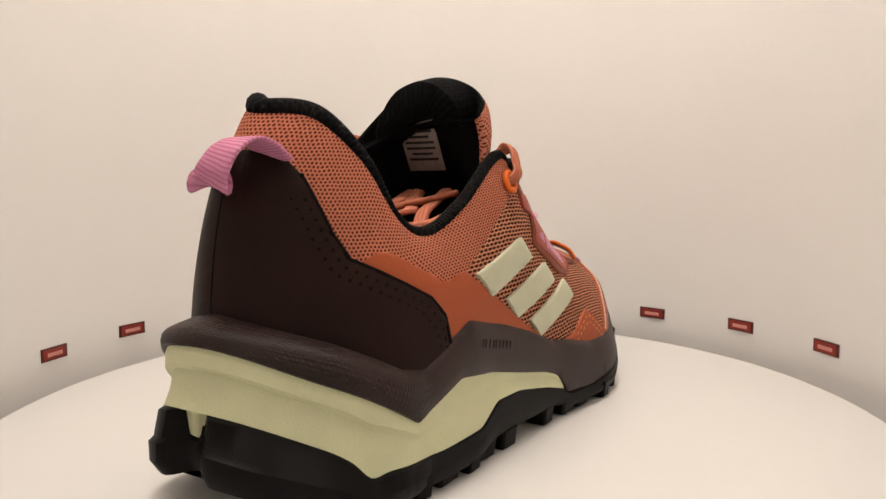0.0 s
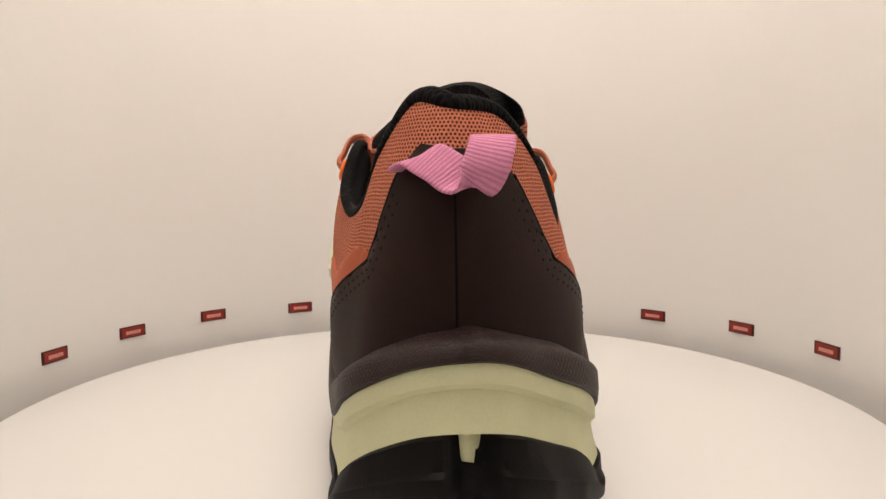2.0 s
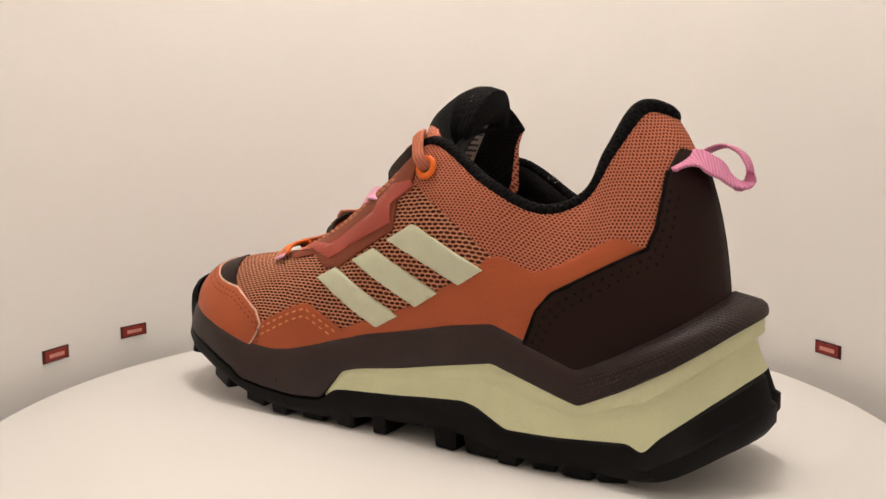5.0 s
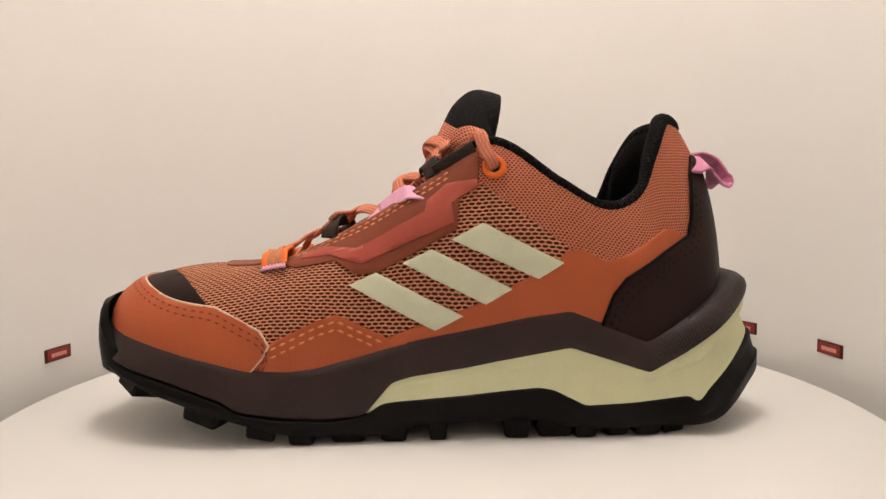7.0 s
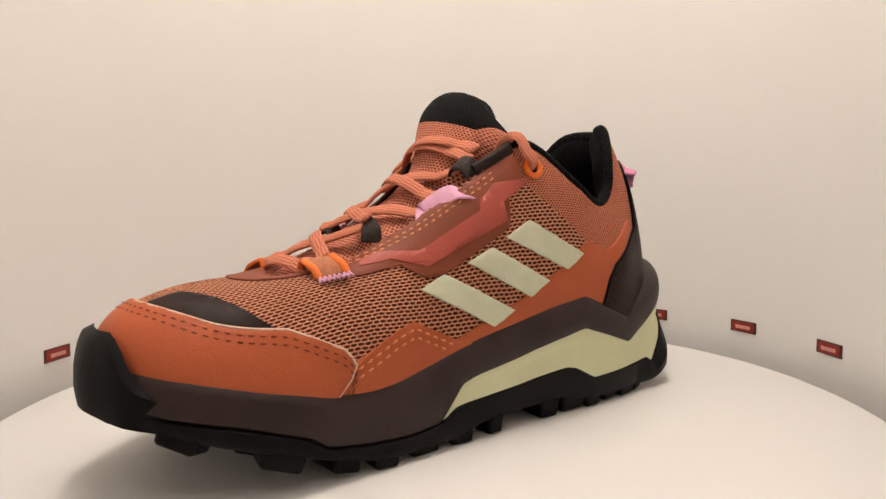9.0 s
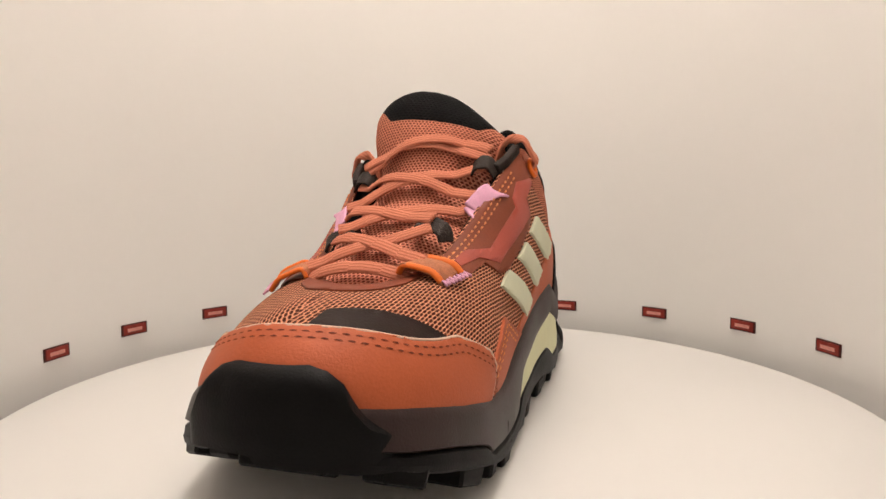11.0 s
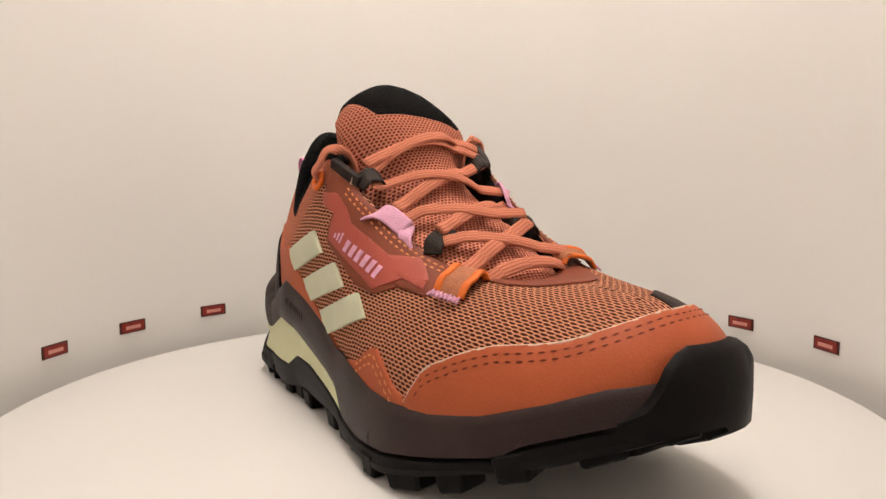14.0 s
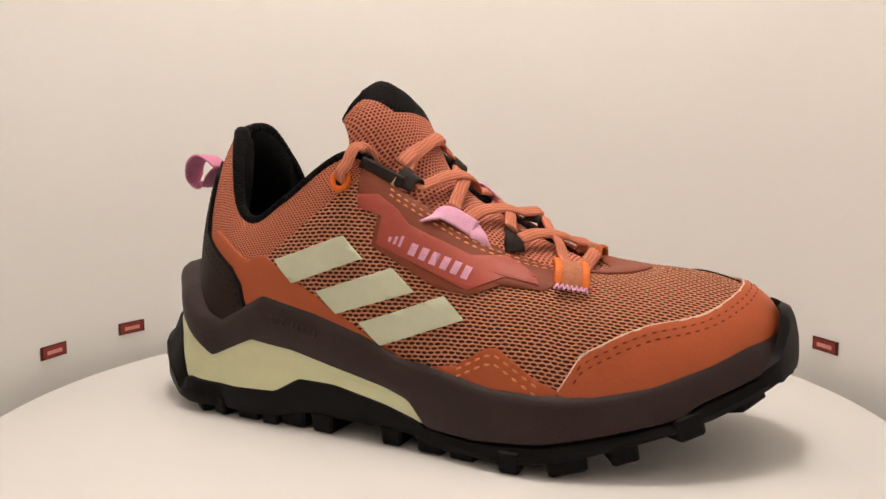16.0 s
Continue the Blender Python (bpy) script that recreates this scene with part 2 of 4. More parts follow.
def sticker_mesh(w, h, z, t, bend_r):
    """A thin rounded label bent to the wall."""
    v = []
    nx = 9
    for k, r in ((0, bend_r), (1, bend_r - t)):
        for j in (-1, 1):
            for i in range(nx):
                a = (i / (nx - 1) - 0.5) * w / bend_r
                v.append((r * math.sin(a), r * math.cos(a), z + j * h / 2))
    f = []
    for i in range(nx - 1):
        f.append((2 * nx + i, 2 * nx + i + 1, 3 * nx + i + 1, 3 * nx + i))
        f.append((i, i + 1, 2 * nx + i + 1, 2 * nx + i))
        f.append((nx + i, 3 * nx + i, 3 * nx + i + 1, nx + i + 1))
    f += [(0, 2 * nx, 3 * nx, nx), (nx - 1, 2 * nx - 1, 4 * nx - 1, 3 * nx - 1)]
    return f, v


def make_sticker():
    root = new("wall_sticker", None)
    tagged(root, "small dark red printed sticker with pale bar, on the white wall", "sticker", group="stickers along the booth wall")
    f, v = sticker_mesh(0.0172, 0.0068, 0.0175, 0.0004, WALL_R - 0.0002)
    part("backing", sharpen(mesh_of("backing", v, f)), RED_EDGE, root)
    f, v = sticker_mesh(0.0148, 0.0054, 0.0175, 0.0003, WALL_R - 0.0007)
    part("print", sharpen(mesh_of("print", v, f)), RED, root)
    f, v = sticker_mesh(0.0098, 0.0020, 0.0173, 0.0002, WALL_R - 0.0011)
    part("logo_bar", sharpen(mesh_of("logo_bar", v, f)), PALE_PRINT, root)
    return root


STICKERS = ((-75.6, -3.5), (-60.9, -1.4), (-45.3, -0.2), (-28.0, -1.8), (-9.6, -3.0), (9.0, -3.5), (26.3, -4.2), (44.4, -3.0), (61.7, -1.8), (78.1, -2.2))
first = make_sticker()
first.matrix_basis = pose(0, 0, STICKERS[0][1] / 1000, 0, 0, -STICKERS[0][0])
for ang, lift in STICKERS[1:]:
    copy_thing(first, pose(0, 0, lift / 1000, 0, 0, -ang))


def room():
    for name, sx, sy, sz, x, y, z in (("wall_south", 2.4, 0.05, 1.6, 0, -1.225, 0.5), ("wall_north", 2.4, 0.05, 1.6, 0, 1.225, 0.5),
                                      ("wall_west", 0.05, 2.4, 1.6, -1.225, 0, 0.5), ("wall_east", 0.05, 2.4, 1.6, 1.225, 0, 0.5)):
        ob = new(name, rounded_box(name, sx, sy, sz, 0.004, seg=1))
        ob.data.materials.append(ROOM)
        ob.location = (x, y, z)
        tagged(ob, "plain grey wall of the room behind the camera", "wall", kind="structure")


room()

# ==== the shoe: toe towards +x, medial side (B) towards +y, lateral side (A) towards -y ====
shoe = new("shoe", None)
tagged(shoe, "orange mesh trail shoe with pale stripes, standing on the turntable", "shoe")

# control rows of the upper in millimetres, heel to toe: foot edge, lower bulge, upper bulge, collar and throat edge
B_FOOT = [(-122, 7, 57), (-112, 26.5, 50), (-94, 36, 38), (-78, 40.5, 34), (-58, 41.5, 38), (-40, 41, 42), (-18, 40, 36), (10, 41, 30),
          (32, 41.5, 23), (62, 42, 22), (88, 41.8, 26), (111, 36, 32), (126.5, 26, 37), (136, 12, 40), (138, 1, 42)]
B_LOW = [(-121, 7, 78), (-111, 26, 74), (-94, 36.5, 64), (-78, 42.4, 58), (-58, 44.6, 59), (-40, 44.8, 60), (-18, 44, 60), (9, 42.6, 55),
         (32, 42.5, 46), (62, 46.5, 44), (90, 44, 45), (115, 38.5, 47), (131.5, 28, 51), (139, 13.5, 54), (140, 1, 55)]
B_HIGH = [(-117, 7, 105), (-108, 21, 103), (-93, 31, 90), (-80, 40, 80), (-60, 42.8, 78), (-40, 46.4, 84), (-18, 46.4, 96), (7, 46, 86),
          (30, 42, 75), (60, 40, 71), (87, 31.5, 71.5), (109, 25, 71.5), (121.5, 17.5, 71.5), (126.8, 9, 71.5), (127, 0, 71.5)]
B_TOP = [(-104, 6, 123.8), (-95, 17, 125.8), (-87, 27, 111), (-79.5, 32, 96), (-65, 37.5, 91.5), (-46, 40.5, 101), (-20, 35.5, 117), (3, 30, 104),
         (30, 25, 87), (54, 20, 74), (66, 13, 69), (71, 6, 67), (73, 2, 66.5), (73.5, -1, 66.3), (74, -4, 66.2)]
A_FOOT = [(-122, 7, 57), (-112, -13.5, 50), (-94.5, -32.5, 40), (-78, -39.5, 36), (-58, -43, 42), (-40, -44, 44), (-18, -46, 37), (10, -49.5, 26),
          (32, -53, 22), (62, -55, 20), (88, -48.5, 24), (110, -38.5, 31), (126, -25, 38), (135, -11, 41), (138, 1, 42)]
A_LOW = [(-121, 7, 78), (-111, -15, 74), (-94.5, -33.5, 64), (-78, -40.5, 58), (-58, -43.8, 59), (-40, -46, 59), (-18, -48, 57), (9, -50, 50),
         (32, -53, 44), (62, -56, 42), (91, -51, 43), (114, -40.5, 45), (130, -27, 50), (138, -12, 54), (140, 1, 55)]
A_HIGH = [(-117, 7, 105), (-107.5, -9.5, 103), (-93, -26.5, 89), (-79, -37.5, 80), (-60, -44, 76), (-40, -47, 80), (-18, -48.5, 90), (7, -50, 80),
          (30, -50, 68), (60, -48, 66), (88, -37, 68), (109, -25, 69), (120, -15, 70.5), (126, -7, 71.5), (127, 0, 71.5)]
A_TOP = [(-104, 6, 123.8), (-94.3, -9.8, 122.2), (-86, -22.8, 108), (-78, -30.5, 89), (-67, -34.5, 84.5), (-50, -38.5, 93.5), (-20, -39, 111), (4, -35.5, 96),
         (30, -31, 80), (54, -26, 70), (66, -19, 67.5), (71, -13, 66.5), (73, -9, 66.3), (73.5, -7, 66.2), (74, -4, 66.2)]
N_ST = 28


def ring(b, a):
    return np.array(list(b) + list(a)[-2:0:-1], float) / 1000


ROWS = [ring(B_FOOT, A_FOOT), ring(B_LOW, A_LOW), ring(B_HIGH, A_HIGH), ring(B_TOP, A_TOP)]


def upper(q, t):
    """Point of the upper; q: station, 0 at the heel, up to 14 at the toe along B and down to -14 along A; t: 0 at the sole, 1 at the top edge."""
    q, t = np.broadcast_arrays(np.asarray(q, float), np.asarray(t, float))
    c = [catmull(r, q, True) for r in ROWS]
    t = t[..., None]
    return (1 - t) ** 3 * c[0] + 3 * t * (1 - t) ** 2 * c[1] + 3 * t * t * (1 - t) * c[2] + t ** 3 * c[3]


def upper_normal(q, t):
    q, t = np.broadcast_arrays(np.asarray(q, float), np.asarray(t, float))
    e = 0.02
    n = np.cross(upper(q + e, t) - upper(q - e, t), upper(q, np.minimum(t + e, 1)) - upper(q, np.maximum(t - e, 0)))
    return -n / (np.linalg.norm(n, axis=-1, keepdims=True) + 1e-12) * ORIENT


ORIENT = 1.0
if (upper_normal(4, 0.4) * np.array((0, 1, 0))).sum() < 0:
    ORIENT = -1.0

_QS, _TS = np.meshgrid(np.linspace(0, 14, 225), np.linspace(0, 1, 81), indexing="ij")
_SIDE = {1: upper(_QS, _TS), -1: upper(-_QS, _TS)}


def locate(side, x, z):
    """Station and height on the upper at x and z (metres) of one side."""
    p = _SIDE[side]
    d = (p[..., 0] - x) ** 2 + (p[..., 2] - z) ** 2 - 0.02 * np.clip(side * p[..., 1], 0, 0.03) ** 2
    i = np.unravel_index(np.argmin(d), d.shape)
    q, t = side * _QS[i], _TS[i]
    for _ in range(4):
        e = 1e-3
        f0, fq, ft = upper(q, t), upper(q + e, t), upper(q, t + e)
        j = np.array([[fq[0] - f0[0], ft[0] - f0[0]], [fq[2] - f0[2], ft[2] - f0[2]]]) / e
        r = np.array([x - f0[0], z - f0[2]])
        s = np.linalg.lstsq(j.T @ j + 1e-9 * np.eye(2), j.T @ r, rcond=None)[0]
        q, t = q + float(np.clip(s[0], -0.1, 0.1)), float(np.clip(t + np.clip(s[1], -0.02, 0.02), 0, 1))
    return q, t


def trace(points, closed=True):
    """Polygon corners to (q, t): ('B', x mm, z mm), ('A', x, z) or ('q', q, t)."""
    out = []
    for k, p in enumerate(points):
        nxt = points[(k + 1) % len(points)]
        if p[0] == "q":
            out.append((p[1], p[2]))
            continue
        s = 1 if p[0] == "B" else -1
        m = 4 if nxt[0] == p[0] and (closed or k < len(points) - 1) else 1
        for i in range(m):
            f = i / m
            out.append(locate(s, (p[1] + (nxt[1] - p[1]) * f) / 1000, (p[2] + (nxt[2] - p[2]) * f) / 1000) if m > 1
                       else locate(s, p[1] / 1000, p[2] / 1000))
    return out


def overlay(name, poly, off, thick, material, parent, label="", dq=0.25, dt=0.05):
    """A thin panel lying on the upper, inside a polygon of (q, t)."""
    bm = bmesh.new()
    bm.faces.new([bm.verts.new((q, t * 10, 0)) for q, t in poly])
    bm.normal_update()
    bmesh.ops.triangulate(bm, faces=bm.faces[:], ngon_method="EAR_CLIP")
    for axis, lo, hi, d in ((0, min(p[0] for p in poly), max(p[0] for p in poly), dq),
                            (1, 10 * min(p[1] for p in poly), 10 * max(p[1] for p in poly), dt * 10)):
        k = math.ceil(lo / d)
        while k * d < hi:
            no = (1, 0, 0) if axis == 0 else (0, 1, 0)
            bmesh.ops.bisect_plane(bm, geom=bm.verts[:] + bm.edges[:] + bm.faces[:], plane_co=(k * d * (axis == 0), k * d * (axis == 1), 0), plane_no=no, dist=1e-5)
            k += 1
    bmesh.ops.triangulate(bm, faces=[f for f in bm.faces if len(f.verts) > 4])
    bm.verts.index_update()
    qt = np.array([(v.co.x, v.co.y / 10) for v in bm.verts])
    rim = np.array([any(len(e.link_faces) == 1 for e in v.link_edges) for v in bm.verts])
    p, n = upper(qt[:, 0], qt[:, 1]), upper_normal(qt[:, 0], qt[:, 1])
    up = p + n * np.where(rim, off + thick * 0.55, off + thick)[:, None]
    down = p + n * (off - 0.0012)
    faces = [tuple(v.index for v in f.verts) for f in bm.faces]
    m = len(qt)
    walls = []
    for e in bm.edges:
        if len(e.link_faces) == 1:
            lo = e.link_loops[0]
            a, b = lo.vert.index, lo.link_loop_next.vert.index
            walls.append((b, a, a + m, b + m))
    bm.free()
    fn = np.cross(up[faces[0][1]] - up[faces[0][0]], up[faces[0][2]] - up[faces[0][0]])
    if fn @ n[faces[0][0]] < 0:
        faces, walls = [f[::-1] for f in faces], [f[::-1] for f in walls]
    uv = np.concatenate([np.stack([p[:, 0], p[:, 2]], -1)] * 2)
    return part(name, sharpen(mesh_of(name, np.concatenate([up, down]), faces + walls, uv), 50), material, parent, label)


def on_upper(q, t, off):
    return upper(q, t) + upper_normal(q, t) * off


def stitches(name, pts, off, material, parent, length=0.0026, gap=0.0016, width=0.0008, label="", closed=False):
    """A seam of short raised threads along a path on the upper; one joined mesh."""
    qt = np.array(trace(pts, closed))
    fine = []
    for a, b in zip(qt[:-1], qt[1:]):
        for f in np.linspace(0, 1, 12, endpoint=False):
            fine.append(a + (b - a) * f)
    fine = np.array(fine + [qt[-1]])
    p, n = on_upper(fine[:, 0], fine[:, 1], off), upper_normal(fine[:, 0], fine[:, 1])
    s = np.concatenate([[0], np.cumsum(np.linalg.norm(np.diff(p, axis=0), axis=1))])
    v, f, at = [], [], 0.0
    while at + length < s[-1]:
        a = np.array([np.interp(at, s, p[:, k]) for k in range(3)])
        b = np.array([np.interp(at + length, s, p[:, k]) for k in range(3)])
        up = np.array([np.interp(at, s, n[:, k]) for k in range(3)])
        d = b - a
        w = np.cross(d, up)
        w = w / (np.linalg.norm(w) + 1e-9) * width / 2
        mid = (a + b) / 2 + up * width * 0.3
        k = len(v)
        v += [a - up * 0.0004, a + w * 0.4, mid + w, b + w * 0.4, b - up * 0.0004, b - w * 0.4, mid - w, a - w * 0.4, mid + up * width * 0.25]
        f += [(k + i, k + (i + 1) % 8, k + 8) for i in range(8)]
        at += length + gap
    if not v:
        return None
    ob = part(name, mesh_of(name, v, f), material, parent, label)
    ob["kind"] = "stuff"
    return ob


# main sheet of the upper
NQ, NT = 336, 56
qs, ts = np.linspace(0, N_ST, NQ, endpoint=False), np.linspace(0, 1, NT)
QQ, TT = np.meshgrid(qs, ts, indexing="ij")
UP = upper(QQ, TT)


def upper_sheet():
    # cloth coordinates in metres: x and girth on sides and vamp, the way round the heel behind
    q = ((QQ + 14) % N_ST) - 14
    aq = np.abs(q)
    yc = np.interp(UP[..., 0], (-0.12, -0.05, 0.07, 0.14), (0.006, -0.001, -0.006, 0.0))
    mid = UP[:, NT // 2]
    step = np.linalg.norm(np.roll(mid, -1, 0) - mid, axis=1)
    along = np.concatenate([[0], np.cumsum(step)[:-1]])
    along = np.where(q[:, 0] < 0, step.sum() - along, along)[:, None]
    k3 = {1: int(round(3 / N_ST * NQ)), -1: int(round((N_ST - 3) / N_ST * NQ))}
    x3 = np.where(q > 0, UP[k3[1]][None, :, 0], UP[k3[-1]][None, :, 0])
    a3 = np.where(q > 0, along[k3[1], 0], along[k3[-1], 0])
    u = np.where(aq <= 3, np.broadcast_to(along, q.shape), a3 + UP[..., 0] - x3)
    s = np.clip((aq - 2) / 2, 0, 1)
    s = s * s * (3 - 2 * s)
    v = UP[..., 2] - 0.1 - (s * np.abs(UP[..., 1] - yc) + (1 - s) * 0.036)
    uv = np.stack([u, v], -1)
    me = mesh_of("upper", UP.reshape(-1, 3), grid_faces(NQ, NT, True, flip=True), uv.reshape(-1, 2))
    return part("upper", me, UPPER, shoe, "orange two-tone knitted mesh upper")


upper_sheet()

# ---- the sole: bands that follow the foot edge; lines of height in millimetres over x ----
NS = 640
sq = np.linspace(0, N_ST, NS, endpoint=False)
FOOT = catmull(ROWS[0], sq, True)[:, :2]
_tan = np.roll(FOOT, -1, 0) - np.roll(FOOT, 1, 0)
OUT = np.stack([_tan[:, 1], -_tan[:, 0]], -1)
OUT /= np.linalg.norm(OUT, axis=1)[:, None]
if OUT[NS // 4, 1] < 0:
    OUT = -OUT
for _ in range(6):
    OUT = OUT + np.roll(OUT, 1, 0) + np.roll(OUT, -1, 0)
    OUT /= np.linalg.norm(OUT, axis=1)[:, None]
IS_B = sq <= 14
_ramp = np.clip((-0.088 - FOOT[:, 0]) / 0.020, 0, 1)
_back = np.exp(-((FOOT[:, 1] - 0.007) / 0.014) ** 2) * (FOOT[:, 0] < -0.09)
HEEL = 0.30 * _ramp + 0.70 * _back
HEEL_S = 0.48 * _ramp + 0.52 * _back
_flare = 0.50 * np.clip((-0.080 - FOOT[:, 0]) / 0.016, 0, 1) * np.clip((0.005 - FOOT[:, 1]) / 0.012, 0, 1)
HEEL = HEEL + _flare * (1 - 0.68 * np.exp(-((FOOT[:, 1] + 0.010) / 0.012) ** 2))
for _ in range(2):
    HEEL = np.convolve(np.concatenate([HEEL[-9:], HEEL, HEEL[:9]]), np.ones(19) / 19, "valid")
_inner = 0.17 * np.exp(-((FOOT[:, 0] + 0.103) / 0.014) ** 2) * np.clip((FOOT[:, 1] - 0.012) / 0.012, 0, 1)
HEEL = HEEL + _inner
HEEL_S = HEEL_S + 0.8 * _flare + _inner
FRONT = np.clip((FOOT[:, 0] - 0.020) / 0.030, 0, 1) * np.where(IS_B & (FOOT[:, 0] < 0.115), 0.35, 1.0)
FRONT = np.convolve(np.concatenate([FRONT[-12:], FRONT, FRONT[:12]]), np.ones(25) / 25, 'valid')

TOP_B = [(-134.5, 63.5), (-129, 61.5), (-119, 56.6), (-108.5, 51.6), (-94, 44.4), (-81, 39.2), (-65, 46.2), (-50, 52.8), (-31, 50), (-9, 45.3), (7, 42),
         (20, 38.8), (33, 35), (49, 31.6), (60, 30.6), (77, 31.6), (97, 36), (117, 41.6), (132, 45.6), (138, 47.5)]
TOP_A = [(-134.5, 64.5), (-131, 63), (-122, 59.3), (-112, 55), (-104, 50.7), (-92, 44.8), (-82, 43), (-70, 49), (-58, 55), (-33, 49.5), (-10, 42.5), (7, 35.5), (17, 34.5), (26, 32.5),
         (42, 29), (60, 28.5), (77, 29.5), (95, 33), (113, 39.5), (125, 45), (138, 48)]
FOAM_B = [(-134.5, 56.8), (-128, 53), (-120, 47.6), (-110, 41.2), (-96, 33.4), (-82, 26.8), (-66, 32.4), (-50, 37.6), (-9, 30), (12, 27.2), (20, 25), (25, 19), (31, 12.2),
          (46, 10.9), (63, 12), (77, 14.2), (80, 15), (84, 18.6), (95, 22.6), (107, 26.4), (122, 30.4), (135, 34.5), (138, 36)]
FOAM_A = [(-134.5, 56.8), (-131.6, 55.6), (-124.6, 51.4), (-115, 45.2), (-104.5, 39), (-95, 32.6), (-86.5, 27.2), (-64, 36.6), (-44, 34), (-23, 29), (0, 24), (10, 20.5), (14, 15.5), (18, 11.2),
          (38, 10.2), (60, 12.4), (83, 17.2), (100, 21.4), (103, 22.4), (107.5, 26.4), (118, 31), (131, 36.5), (138, 38.5)]
SOLE_B = [(-134.5, 39), (-130.4, 36.8), (-120, 29.2), (-112.6, 23.2), (-107, 18.6), (-103, 13.2), (-98.5, 16.4), (-75, 15), (-56, 14.4), (-44, 20.6), (-38, 21.8), (-9, 19), (18, 17.4), (24, 16.6),
          (31, 11.7), (46, 10.4), (63, 11.5), (77, 13.7), (80, 14.5), (84, 18.1), (95, 22.1), (107, 25.9), (122, 29.9), (135, 34), (138, 35.5)]
SOLE_A = [(-134.5, 39), (-133.6, 38.4), (-128.9, 35.7), (-120, 30), (-111.4, 24.2), (-107, 20.2), (-103.8, 14.4), (-99.5, 16.4), (-74, 15), (-52, 16), (-40, 22.4), (-23, 22), (0, 17.5), (14, 13.5), (18, 10.7),
          (38, 9.7), (60, 11.9), (83, 16.7), (100, 20.9), (103, 21.9), (107.5, 25.9), (118, 30.5), (131, 36), (138, 38)]
PLATE = [(-134.5, 19), (-127, 14.5), (-118, 10), (-108, 5), (-100, 3.8), (-55, 4.2), (-40, 8), (10, 7), (20, 3.4), (55, 3.4), (68, 6), (85, 11.5), (112, 20), (130, 28), (138, 33)]


def line(b, a, soft=3):
    # x on the outer face of the heel
    x = (FOOT + OUT * (0.0025 + 0.010 * HEEL)[:, None])[:, 0] * 1000
    x = np.where(FOOT[:, 0] < -0.05, x, FOOT[:, 0] * 1000)
    z = np.where(IS_B, np.interp(x, *zip(*b)), np.interp(x, *zip(*a)))
    for _ in range(soft):
        z = (np.roll(z, 1) + 2 * z + np.roll(z, -1)) / 4
    return z / 1000


Z_TOP, Z_FOAM, Z_SOLE, Z_PLATE = line(TOP_B, TOP_A), line(FOAM_B, FOAM_A), line(SOLE_B, SOLE_A), line(PLATE, PLATE, 8)


def at_offset(off, z):
    off = np.broadcast_to(off, (NS,))
    return np.concatenate([FOOT + OUT * off[:, None], np.broadcast_to(z, (NS,))[:, None]], 1)


def band(name, rows, material, label="", cap=False):
    """A closed moulded band; rows from top to bottom: outward offset and height all round."""
    v = np.stack([at_offset(o, z) for o, z in rows], 1)
    m = len(rows)
    faces = grid_faces(NS, m, True)
    if cap:
        half = NS // 2
        for i in range(half):
            a, b = i, i + 1
            c, d = (NS - i - 1) % NS, (NS - i) % NS
            quad = [k * m + m - 1 for k in (a, b, c, d)]
            quad = [k for j, k in enumerate(quad) if k not in quad[:j]]
            if len(quad) > 2:
                faces.append(tuple(quad[::-1]))
    uv = np.stack(np.broadcast_arrays(np.linspace(0, 0.75, NS)[:, None], np.linspace(0, 0.03, m)[None]), -1)
    return part(name, sharpen(mesh_of(name, v.reshape(-1, 3), faces, uv.reshape(-1, 2)), 40), material, shoe, label)


mm = 0.001
gapf = Z_TOP - Z_FOAM
band("midsole_rim", [(-4 * mm, Z_TOP - 3 * mm), (0.3 * mm, Z_TOP - 0.5 * mm), (1.4 * mm + 1.0 * mm * HEEL, Z_TOP + 0.2 * mm * HEEL), (2.4 * mm + 5.5 * mm * HEEL, Z_TOP - 0.9 * mm - 0.3 * mm * HEEL),
                     (3.1 * mm + 8.4 * mm * HEEL + 0.3 * mm * FRONT, Z_TOP - np.minimum(2.2 * mm, gapf * 0.28)),
                     (3.5 * mm + 9.8 * mm * HEEL + 0.6 * mm * FRONT, Z_TOP - np.minimum(3.6 * mm, gapf * 0.46)),
                     (3.8 * mm + 10.1 * mm * HEEL + 1.6 * mm * FRONT, Z_TOP - gapf * 0.68),
                     (3.4 * mm + 10.4 * mm * HEEL + 2.8 * mm * FRONT, Z_FOAM + 0.8 * mm), (2.8 * mm + 9.6 * mm * HEEL + 2.4 * mm * FRONT, Z_FOAM),
                     (-5 * mm, Z_FOAM - 0.2 * mm)], RIM, "dark brown moulded midsole rim with angular edge")
gap2 = Z_FOAM - Z_SOLE
hide = np.clip((FOOT[:, 0] - np.where(IS_B, 0.029, 0.015)) / 0.004, 0, 1) * 5 * mm
REAR = np.clip((-0.075 - FOOT[:, 0]) / 0.025, 0, 1)
